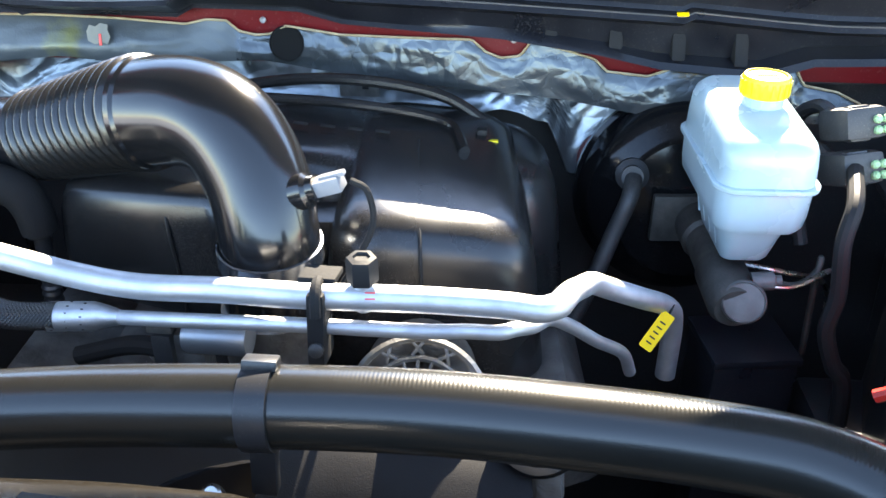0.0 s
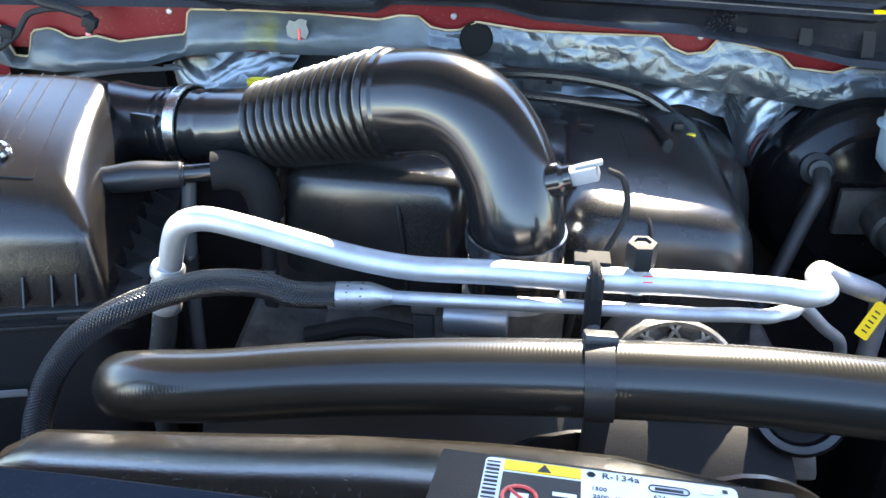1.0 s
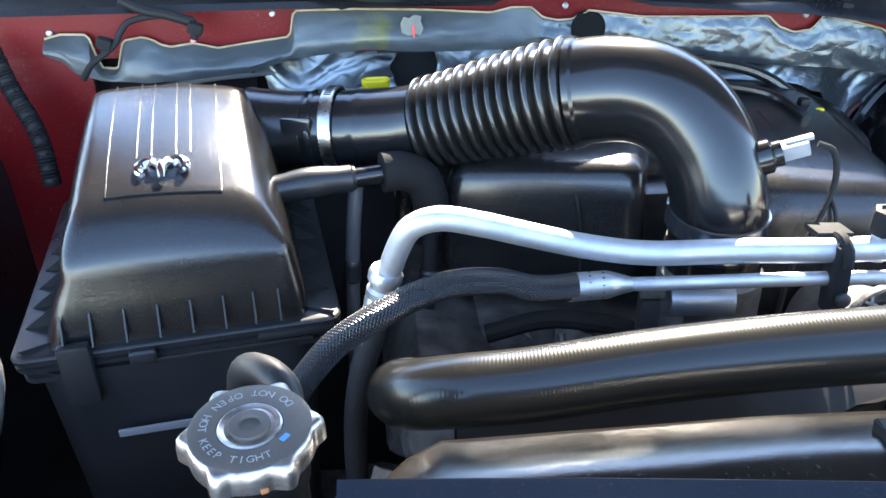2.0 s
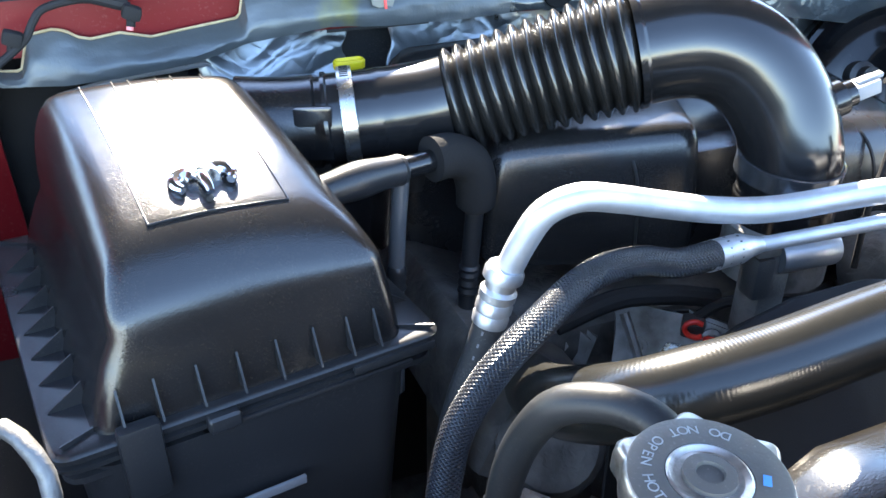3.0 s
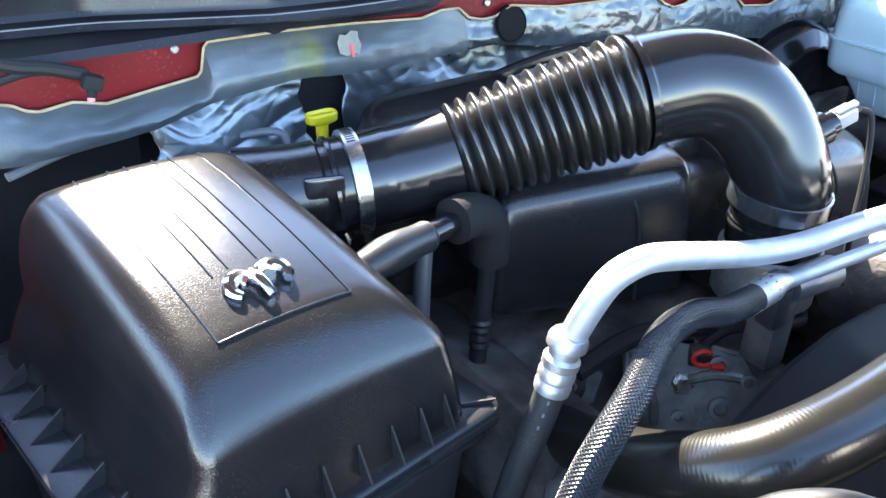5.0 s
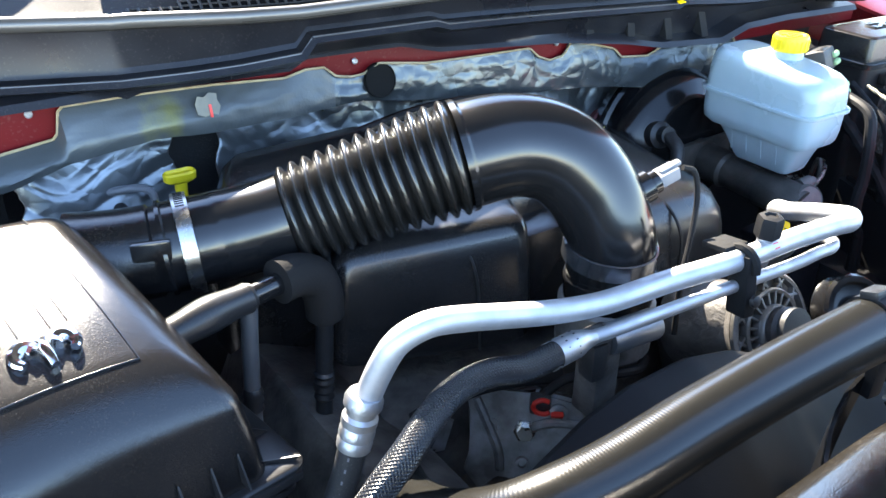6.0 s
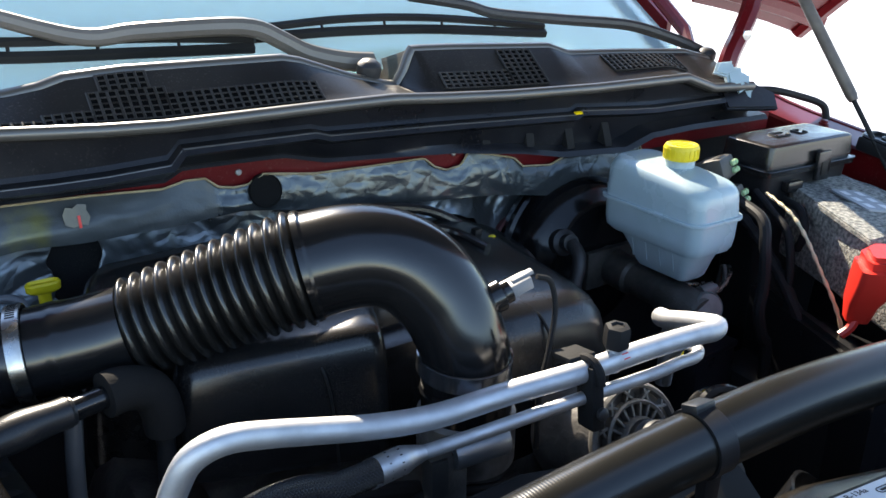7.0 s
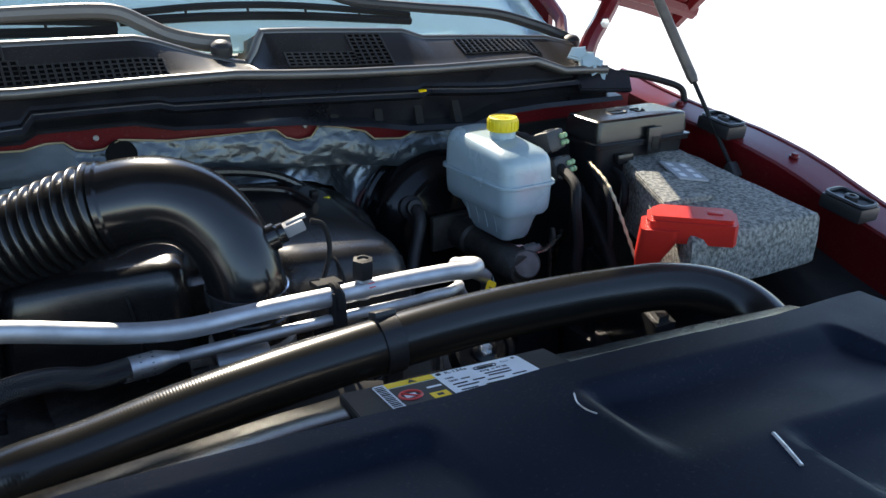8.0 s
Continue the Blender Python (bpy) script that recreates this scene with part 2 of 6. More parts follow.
def glass():
    m = bpy.data.materials.new("windscreen_glass")
    m.use_nodes = True
    p = m.node_tree.nodes["Principled BSDF"]
    p.inputs["Base Color"].default_value = (0.60, 0.84, 0.88, 1)
    p.inputs["Roughness"].default_value = 0.03
    p.inputs["Transmission Weight"].default_value = 0.62
    p.inputs["IOR"].default_value = 1.5
    return m


GLASS = glass()


# ---- mesh helpers ----
def origin(ob):
    at = Vector()
    while ob:
        at += ob.location
        ob = ob.parent
    return at


def thing(name, at, label, category, group="", kind=""):
    ob = new(name)
    ob.location = at
    ob.empty_display_size = 0.05
    return tagged(ob, label, category, group, kind)


def part(name, bm, mat, parent=None, label="", smooth=35):
    """Links a bmesh given in world places as one mesh object under its thing or part."""
    if parent:
        bmesh.ops.translate(bm, verts=bm.verts, vec=-origin(parent))
    bmesh.ops.recalc_face_normals(bm, faces=bm.faces)
    me = bpy.data.meshes.new(name)
    bm.to_mesh(me)
    bm.free()
    for f in me.polygons:
        f.use_smooth = True
    me.set_sharp_from_angle(angle=radians(smooth))
    me.materials.append(mat)
    ob = new(name, me)
    ob.parent = parent
    return tagged(ob, label)


def spline(pts, n):
    """n points along a Catmull-Rom curve, evenly spaced."""
    p = [Vector(q) for q in pts]
    p = [2 * p[0] - p[1], *p, 2 * p[-1] - p[-2]]
    fine = []
    for i in range(1, len(p) - 2):
        a, b, c, d = p[i - 1:i + 3]
        for k in range(24):
            t = k / 24
            fine.append(0.5 * (2 * b + (c - a) * t + (2 * a - 5 * b + 4 * c - d) * t * t + (3 * b - a - 3 * c + d) * t ** 3))
    fine.append(p[-2])
    s = [0.0]
    for a, b in zip(fine, fine[1:]):
        s.append(s[-1] + (b - a).length)
    out, j = [], 0
    for i in range(n):
        u = s[-1] * i / (n - 1)
        while j < len(s) - 2 and s[j + 1] < u:
            j += 1
        f = (u - s[j]) / max(1e-9, s[j + 1] - s[j])
        out.append(fine[j].lerp(fine[j + 1], min(1, f)))
    return out, s[-1]


def sweep(pts, r, n=40, seg=20, bm=None, cap=True, curve=True):
    """A hose or pipe along points; r is a radius or a function of the way along (0 to 1) and the metres."""
    bm = bm or bmesh.new()
    uv = bm.loops.layers.uv.get("sleeve") or bm.loops.layers.uv.new("sleeve")
    if curve:
        line, length = spline(pts, n)
    else:
        line = [Vector(q) for q in pts]
        n = len(line)
        length = sum((b - a).length for a, b in zip(line, line[1:]))
    side, rings = None, []
    run = 0.0
    for i, c in enumerate(line):
        d = (line[min(i + 1, n - 1)] - line[max(i - 1, 0)]).normalized()
        if side is None:
            side = d.orthogonal().normalized()
        side = (side - d * side.dot(d)).normalized()
        up = d.cross(side)
        if i:
            run += (c - line[i - 1]).length
        rad = r(run / length, run) if callable(r) else r
        rings.append([bm.verts.new(c + rad * (math.cos(a) * side + math.sin(a) * up)) for a in (2 * math.pi * k / seg for k in range(seg))])
    steps = [length * i / (n - 1) for i in range(n)]
    for i in range(n - 1):
        for k in range(seg):
            f = bm.faces.new((rings[i][k], rings[i][(k + 1) % seg], rings[i + 1][(k + 1) % seg], rings[i + 1][k]))
            for loop, q in zip(f.loops, ((i, k), (i, k + 1), (i + 1, k + 1), (i + 1, k))):
                loop[uv].uv = (steps[q[0]], q[1] / seg)
    if cap:
        bm.faces.new(rings[0][::-1])
        bm.faces.new(rings[-1])
    return bm


def loft(rings, bm=None, cap=True, closed=True):
    bm = bm or bmesh.new()
    vs = [[bm.verts.new(p) for p in ring] for ring in rings]
    m = len(vs[0])
    for a, b in zip(vs, vs[1:]):
        for k in range(m if closed else m - 1):
            bm.faces.new((a[k], a[(k + 1) % m], b[(k + 1) % m], b[k]))
    if cap:
        bm.faces.new(vs[0][::-1])
        bm.faces.new(vs[-1])
    return bm


def rrect(w, d, r, n=5):
    """Rounded rectangle, counter-clockwise, centred."""
    r = min(r, w / 2 - 1e-4, d / 2 - 1e-4)
    out = []
    for cx, cy, a0 in ((w / 2 - r, d / 2 - r, 0), (-w / 2 + r, d / 2 - r, 90), (-w / 2 + r, -d / 2 + r, 180), (w / 2 - r, -d / 2 + r, 270)):
        for k in range(n + 1):
            a = radians(a0 + 90 * k / n)
            out.append((cx + r * math.cos(a), cy + r * math.sin(a)))
    return out


def block(m, w, d, h, bevel=0.003, seg=2, bm=None):
    """A bevelled block centred on the pose m."""
    b2 = bmesh.new()
    bmesh.ops.create_cube(b2, size=1.0, matrix=Matrix.Diagonal((w, d, h, 1)))
    if bevel:
        bmesh.ops.bevel(b2, geom=b2.edges[:], offset=bevel, segments=seg, profile=0.6, affect="EDGES")
    return merged(b2, m, bm)


def merged(b2, m, bm=None):
    bmesh.ops.transform(b2, matrix=m, verts=b2.verts)
    if bm is None:
        return b2
    me = bpy.data.meshes.new("scrap")
    b2.to_mesh(me)
    b2.free()
    bm.from_mesh(me)
    bpy.data.meshes.remove(me)
    return bm


def turned(profile, m, seg=32, bm=None):
    """A lathe shape: profile of (radius, height) from bottom to top, about the pose's z."""
    rings = [[m @ Vector((r * math.cos(a), r * math.sin(a), z)) for a in (2 * math.pi * k / seg for k in range(seg))] for r, z in profile]
    return loft(rings, bm)


def slab(outline, m, h, bevel=0.0, bm=None):
    """An outline (x, y) raised from 0 to h on the pose m."""
    b2 = bmesh.new()
    lo = [b2.verts.new((x, y, 0)) for x, y in outline]
    hi = [b2.verts.new((x, y, h)) for x, y in outline]
    b2.faces.new(lo[::-1])
    b2.faces.new(hi)
    k = len(lo)
    for i in range(k):
        b2.faces.new((lo[i], lo[(i + 1) % k], hi[(i + 1) % k], hi[i]))
    if bevel:
        edges = [e for e in b2.edges if all(v.co.z > h / 2 for v in e.verts)]
        bmesh.ops.bevel(b2, geom=edges, offset=bevel, segments=2, affect="EDGES")
    return merged(b2, m, bm)


def axes(at, z, x=(1, 0, 0)):
    """The pose at a place whose z axis points along z."""
    z = Vector(z).normalized()
    x = Vector(x)
    x = (x - z * x.dot(z)).normalized()
    y = z.cross(x)
    m = Matrix((x, y, z)).transposed().to_4x4()
    m.translation = at
    return m


def lettering(name, text, size, m, mat, parent, label=""):
    cu = bpy.data.curves.new(name, "FONT")
    cu.body, cu.size, cu.align_x, cu.align_y, cu.extrude = text, size, "CENTER", "CENTER", 0.0001
    ob = bpy.data.objects.new(name, cu)
    scene.collection.objects.link(ob)
    bpy.context.view_layer.update()
    me = bpy.data.meshes.new_from_object(ob.evaluated_get(bpy.context.evaluated_depsgraph_get()))
    bpy.data.objects.remove(ob)
    bm = bmesh.new()
    bm.from_mesh(me)
    bpy.data.meshes.remove(me)
    bmesh.ops.transform(bm, matrix=m, verts=bm.verts)
    return part(name, bm, mat, parent, label)


def lerp_at(table, x):
    """Straight interpolation in rows of (x, value)."""
    for (a, va), (b, vb) in zip(table, table[1:]):
        if x <= b:
            return va + (vb - va) * max(0.0, (x - a) / (b - a))
    return table[-1][1]


# ---- setting: ground, bay walls, firewall, cowl, windscreen, fenders, hood ----
ground = part("ground", slab([(-150, -150), (150, -150), (150, 150), (-150, 150)], pose(0, 0, -0.3), 0.3), GROUND)
tagged(ground, "bright sunlit snow and pale gravel around the truck", "ground", kind="structure")

FW = [(-1.10, 1.095), (-0.58, 1.078), (-0.21, 1.068), (0.09, 1.042), (0.25, 1.022), (0.45, 1.0), (0.85, 0.98)]
LOW = [(-1.0, 1.14), (-0.483, 1.142), (-0.314, 1.139), (-0.293, 1.150), (-0.167, 1.148), (-0.114, 1.135), (0.072, 1.123), (0.19, 1.108), (0.257, 1.095), (0.38, 1.088), (0.43, 1.105), (0.52, 1.108), (0.70, 1.105)]
XS = [-1.06 + 0.02 * i for i in range(91)]


def fy(x):
    return lerp_at(FW, x)


def ribbon(rows, thick):
    """A bent sheet from rows of points, with a thickness."""
    bm = loft(rows, cap=False, closed=False)
    bmesh.ops.recalc_face_normals(bm, faces=bm.faces)
    geom = bmesh.ops.solidify(bm, geom=bm.faces[:], thickness=thick)
    return bm


rows = []
for x in XS[::3]:
    y = fy(x)
    top = lerp_at(LOW, x) + 0.004
    rows.append([(x, y + 0.05, top), (x, y + 0.004, top), (x, y, top - 0.004), (x, y + 0.002, 1.075), (x, y + 0.05, 1.070)])
low = [[(x, fy(x) + 0.05, 1.068), (x, fy(x) + 0.085, 1.06), (x, fy(x) + 0.10, 0.80), (x, fy(x) + 0.06, 0.30), (x, fy(x) + 0.06, 0.0)] for x in XS[::3]]
tagged(part("wall_rear", ribbon(low, 0.01), DULL), "dark sound-deadened lower bulkhead", "bulkhead", kind="structure")
firewall = tagged(part("firewall", ribbon(rows, 0.004), RED), "dark red painted sheet metal bulkhead behind the engine", "bulkhead", kind="structure")
part("side_apron", ribbon([[(x, fy(x) + 0.006, 1.080), (x, fy(x) + 0.004, 1.02), (x, fy(x) + 0.03, 0.90), (x, fy(x) + 0.04, 0.70)] for x in (-1.06, -0.95, -0.88, -0.82)], 0.004), RED, firewall, "dark red lower apron")
part("apron_pad", ribbon([[(x, fy(x) + 0.03, 1.078), (x, fy(x) + 0.05, 1.02), (x, fy(x) + 0.06, 0.90), (x, fy(x) + 0.06, 0.70)] for x in (-0.83, -0.76, -0.69, -0.62)], 0.004), DARKFOAM, firewall, "dull black pad on the bulkhead")
for x, z in ((-0.584, 1.127), (-0.216, 1.127), (0.090, 1.112), (0.235, 1.098), (-0.86, 1.11)):
    part("stud", turned([(0.004, 0), (0.004, 0.002), (0.0028, 0.003)], axes((x, fy(x) - 0.001, z), (0, -1, 0)), 12), SILVERP, firewall, "pale round plug")

# foil-faced padding over the firewall, with a scalloped upper edge
PAD_TOP = [(-0.865, 1.104), (-0.845, 1.109), (-0.815, 1.108), (-0.811, 1.103), (-0.805, 1.070), (-0.802, 1.066), (-0.783, 1.064), (-0.771, 1.099), (-0.747, 1.103),
           (-0.735, 1.100), (-0.725, 1.093), (-0.713, 1.090), (-0.685, 1.094), (-0.655, 1.087), (-0.612, 1.093), (-0.564, 1.099), (-0.561, 1.110), (-0.557, 1.131), (-0.48, 1.131), (-0.395, 1.128), (-0.311, 1.122), (-0.284, 1.128), (-0.26, 1.127),
           (-0.245, 1.114), (-0.225, 1.110), (-0.208, 1.111), (-0.187, 1.122), (-0.12, 1.113), (-0.04, 1.112), (0.04, 1.112), (0.056, 1.098),
           (0.075, 1.091), (0.098, 1.094), (0.11, 1.112), (0.15, 1.104), (0.187, 1.094), (0.202, 1.080), (0.25, 1.076), (0.276, 1.086),
           (0.35, 1.086), (0.416, 1.096), (0.43, 1.073), (0.47, 1.066), (0.50, 1.052)]
PAD_LOW = [(-0.865, 1.088), (-0.844, 1.080), (-0.832, 1.064), (-0.805, 1.055), (-0.745, 1.050), (-0.692, 1.052), (-0.616, 1.060), (-0.56, 1.076), (-0.47, 1.085), (-0.4, 1.08), (-0.31, 1.078), (-0.22, 1.08), (-0.15, 1.07),
           (0.0, 1.055), (0.15, 1.045), (0.25, 1.03), (0.5, 1.03)]
BULGE = [(-0.9, 0.018), (-0.42, 0.022), (-0.30, 0.012), (-0.20, 0.006), (0.10, 0.009), (0.5, 0.012)]
rings, edge = [], []
for i in range(281):
    x = -0.865 + 1.365 * i / 280
    y, top, low = fy(x), lerp_at(PAD_TOP, x), lerp_at(PAD_LOW, x)
    low = min(low, top - 0.012)
    ring = []
    for k in range(13):
        f = k / 12
        wob = noise.noise(Vector((x * 9, f * 2.2, 3.1))) * 0.0024 + noise.noise(Vector((x * 30, f * 5, 9.0))) * 0.0014 + noise.noise(Vector((x * 70, f * 9, 4.0))) * 0.0008
        bulge = 0.006 + lerp_at(BULGE, x) * math.sin(math.pi * min(1, f * 0.62)) + wob * min(1, f * 4)
        ring.append((x, y - bulge, top + (low - top) * f))
    ring += [(x, y - 0.004, low), (x, y - 0.004, top)]
    rings.append(ring)
    edge.append((x, y - 0.008, top + 0.0005))
pad = part("firewall_insulation", loft(rings[:127]), PAD, None)
tagged(pad, "silver foil-faced insulation mat with scalloped cream edge on the bulkhead", "insulation mat")
part("foil_facing", loft(rings[126:]), PADFOIL, pad, "crinkled shiny foil facing")
part("edge_binding", sweep(edge, 0.0015, seg=6, curve=False), FELT, pad, "cream fibre edge of the mat")
# thin disc; the hole's darkness is in its near-black colour
part("grommet", turned([(0.0, -0.008), (0.0215, -0.008), (0.0215, -0.0004), (0.020, 0.0), (0.0195, -0.001), (0.0, -0.0012)], axes((-0.187, fy(-0.187) - 0.0135, 1.102), (0, -1, 0.22)), 32), material("hole_shade_black", (0.003, 0.003, 0.003), 0.9, spec=0.2), pad, "near-black disc painted as a shaded round opening")
tag = part("tag", slab([(-0.013, -0.008), (-0.005, -0.012), (0.004, -0.010), (0.010, -0.012), (0.014, -0.003), (0.011, 0.005), (0.012, 0.011), (0.003, 0.013), (-0.003, 0.009), (-0.010, 0.011), (-0.014, 0.003)], axes((-0.412, 1.0445, 1.114), (0.05, -1, 0.25)), 0.0012), material("dingy_paper", (0.14, 0.14, 0.125), 0.7, color2=(0.2, 0.19, 0.15), mottle=60), pad, "torn whitish paper sticker")
part("stripe", block(axes((-0.410, 1.0415, 1.108), (0.05, -1, 0.25)), 0.003, 0.014, 0.002, 0.0005), PINK, tag)

# crumpled foil lower on the bulkhead
def foil_sheet(x0, x1, n, deep, back, lean, label):
    rings = []
    for i in range(n):
        xc = x0 + (x1 - x0) * i / (n - 1)
        ring = []
        for k in range(62):
            x = xc + 0.018 * noise.noise(Vector((0.5, k * 0.12, x0)))
            ragged = 0.012 * noise.noise(Vector((x * 20, 4.0, 0)))
            z = 1.078 - (lerp_at(deep, x) + ragged) * k / 61
            v = Vector((x * 11 + 4 * z + 2 * noise.noise(Vector((x * 6, z * 6, 0))), z * 5, 1.7))
            da, db = noise.voronoi(v)[0], noise.voronoi(v * 2.6)[0]
            d = 0.012 * min(0.5, da[1] - da[0]) + 0.005 * min(0.5, db[1] - db[0]) + 0.016 * noise.noise(v * 0.25)
            ring.append((x, fy(x) + back - lean * k / 61 - d - 0.014 * math.sin(x * 21), z))
        rings.append(ring)
    ob = part("foil_heat_shield", loft(rings, cap=False, closed=False), FOIL, None, smooth=60)
    ob.modifiers.new("thickness", "SOLIDIFY").thickness = 0.002
    return tagged(ob, label, "heat shield", "foil heat shields")


left_foil = foil_sheet(-0.61, -0.44, 84, [(-0.61, 0.13), (-0.44, 0.13)], 0.07, 0.045, "crumpled bright foil heat shield behind the air filter box")
foil = foil_sheet(-0.385, 0.44, 165, [(-0.385, 0.24), (-0.22, 0.22), (-0.16, 0.09), (0.10, 0.06), (0.14, 0.075), (0.17, 0.145), (0.26, 0.145), (0.30, 0.09), (0.44, 0.09)], 0.055, 0.03, "crumpled bright foil heat shield low on the bulkhead")
part("pipe_opening", turned([(0.0, -0.014), (0.033, -0.014), (0.033, 0.0), (0.030, 0.001), (0.029, -0.004), (0.0, -0.004)], axes((-0.527, 1.112, 1.018), (-0.1, -1, 0.3)), 28), material("shadowed_hole", (0.004, 0.004, 0.004), 0.9, spec=0.1), left_foil, "dark oval opening round the heater pipes")
part("opening", turned([(0.0, -0.02), (0.037, -0.02), (0.037, 0.004), (0.033, 0.005), (0.032, -0.006), (0.0, -0.006)], axes((0.217, 1.045, 0.955), (-0.2, -1, 0.25)), 28), material("dark_red_opening", (0.07, 0.008, 0.008), 0.6), foil, "round dark red opening")
part("clip", block(pose(-0.10, 1.052, 1.05, 12, 0, -4), 0.05, 0.004, 0.03, 0.001), CAST, foil, "small perforated metal clip")
part("clip_hole", block(pose(-0.092, 1.0495, 1.05, 12, 0, -4), 0.008, 0.003, 0.008, 0.001), INK, foil)

# cowl panel: upper slope with grilles, rubber ridge and the tray below it
REAR = [(-1.0, 1.225), (-0.60, 1.24), (-0.456, 1.248), (-0.422, 1.254), (-0.398, 1.262), (-0.338, 1.265), (-0.148, 1.262), (-0.125, 1.257), (-0.054, 1.231), (-0.003, 1.217),
        (0.018, 1.214), (0.031, 1.232), (0.043, 1.259), (0.112, 1.256), (0.286, 1.245), (0.327, 1.231), (0.445, 1.224), (0.596, 1.213), (0.67, 1.195)]
RIDGE = [(-1.0, 1.226), (-0.48, 1.222), (-0.314, 1.214), (-0.136, 1.214), (-0.03, 1.213), (0.043, 1.207), (0.152, 1.2), (0.312, 1.194), (0.505, 1.192), (0.57, 1.170), (0.67, 1.164)]
LIP = [(-1.0, 1.15), (-0.431, 1.157), (-0.312, 1.162), (-0.298, 1.178), (-0.138, 1.176), (-0.119, 1.170), (0.058, 1.162), (0.279, 1.150), (0.29, 1.155), (0.392, 1.146), (0.45, 1.142), (0.70, 1.14)]
RY = [(-1.0, 1.17), (-0.65, 1.095), (-0.5, 1.03), (-0.38, 1.008), (-0.3, 1.005), (0.0, 1.0), (0.5, 0.983), (0.67, 0.978)]


def on_cowl(x, f, up=0.0):
    """A place on the cowl's upper slope: f from the ridge (0) to the rear edge (1)."""
    y0, z0 = lerp_at(RY, x) + 0.012, lerp_at(RIDGE, x) - 0.004
    y1, z1 = max(1.068, lerp_at(RY, x) + 0.056), lerp_at(REAR, x) - 0.003
    return Vector((x, y0 + (y1 - y0) * f, z0 + (z1 - z0) * f + up))


cx = sorted(set([round(-0.98 + 0.015 * i, 4) for i in range(110)] + [p[0] for p in REAR + RIDGE if p[0] > -0.98]))
rows = []
for x in cx:
    y0, z0 = lerp_at(RY, x), lerp_at(RIDGE, x)
    zr = lerp_at(REAR, x)
    yr = max(1.075, lerp_at(RY, x) + 0.063)
    rear = [(x, yr + 0.09, zr - 0.03)] + [(x, yr + 0.008 * math.cos(radians(k)), zr - 0.008 + 0.008 * math.sin(radians(k))) for k in (20, 45, 70, 95, 120, 145)]
    bead = [(x, y0 + 0.001 + 0.007 * math.cos(radians(k)), z0 - 0.007 + 0.007 * math.sin(radians(k))) for k in (20, 45, 70, 95, 120, 145, 170, 200, 230)]
    rows.append(rear + [on_cowl(x, f) for f in (0.9, 0.75, 0.5, 0.25, 0.02)] + bead + [(x, y0 + 0.012, z0 - 0.016)])
cowl = part("cowl", ribbon(rows, 0.003), COWL, None, smooth=60)
tagged(cowl, "dusty black plastic cowl panel with air grilles below the windscreen", "cowl panel")

part("ridge_seal", sweep([(x, lerp_at(RY, x) + 0.001, lerp_at(RIDGE, x) - 0.0055) for x in cx], 0.0078, seg=14, curve=False), SEAL, cowl, "shiny rubber seal along the ridge")
part("rear_seal", sweep([(x, max(1.075, lerp_at(RY, x) + 0.063), lerp_at(REAR, x) - 0.0065) for x in cx], 0.0088, seg=14, curve=False), SEAL, cowl, "shiny rolled rear edge")


# near-black sheets carry the shade of the grille openings in their colour
VENT_SHADE = material("vent_shade_black", (0.0025, 0.0025, 0.0028), 0.9, spec=0.05)
BARS = material("worn_grille_plastic", (0.024, 0.022, 0.021), 0.45, grain=0.2, grain_size=1100, dust=0.2, dust_size=500, spec=0.4)


def lattice(name, x0, x1, f0, f1, cols, nrow):
    """A grille: broad upright and thinner cross bars over a sheet of painted shade."""
    bm = bmesh.new()
    for i in range(cols + 1):
        x = x0 + (x1 - x0) * i / cols
        sweep([on_cowl(x, f0, 0.0022), on_cowl(x, f1, 0.0022)], 0.0017, seg=6, bm=bm, curve=False)
    for k in range(nrow + 1):
        f = f0 + (f1 - f0) * k / nrow
        sweep([on_cowl(x0 + (x1 - x0) * i / 8, f, 0.0018) for i in range(9)], 0.0011, seg=6, bm=bm, curve=False)
    g = part(name, bm, BARS, cowl)
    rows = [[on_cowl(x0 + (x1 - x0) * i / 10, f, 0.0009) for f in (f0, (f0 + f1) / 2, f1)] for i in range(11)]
    part("vent_shade_sheet", ribbon(rows, 0.0004), VENT_SHADE, g)


lattice("grille", -0.368, -0.316, 0.62, 0.93, 5, 3)
lattice("grille", -0.382, -0.301, 0.40, 0.62, 8, 2)
lattice("grille", -0.382, -0.301, 0.08, 0.40, 8, 3)
lattice("grille", -0.301, -0.118, 0.08, 0.50, 18, 4)
lattice("grille", -0.43, -0.382, 0.06, 0.28, 5, 2)
lattice("grille", -0.48, -0.43, 0.05, 0.15, 5, 1)
lattice("grille", 0.062, 0.178, 0.12, 0.45, 10, 4)
lattice("grille", 0.178, 0.238, 0.12, 0.90, 5, 8)
lattice("grille", 0.385, 0.55, 0.36, 0.88, 14, 5)

rows = []
tx = sorted(set([round(-0.98 + 0.02 * i, 4) for i in range(84)] + [p[0] for p in LIP + LOW if p[0] > -0.98]))
for x in tx:
    y0, z0, lip, low = lerp_at(RY, x), lerp_at(RIDGE, x), lerp_at(LIP, x), lerp_at(LOW, x)
    rows.append([(x, y0 + 0.016, z0 - 0.012), (x, y0 + 0.022, lip + 0.010), (x, y0 + 0.018, lip + 0.003), (x, y0 + 0.006, lip + 0.001), (x, y0 + 0.003, lip - 0.003),
                 (x, y0 + 0.02, lip - 0.010), (x, y0 + 0.028, low + 0.008), (x, fy(x) - 0.022, low + 0.002), (x, fy(x) - 0.024, low - 0.001), (x, fy(x) - 0.004, low - 0.002)])
tray = part("cowl_tray", ribbon(rows, 0.0025), TRAY)
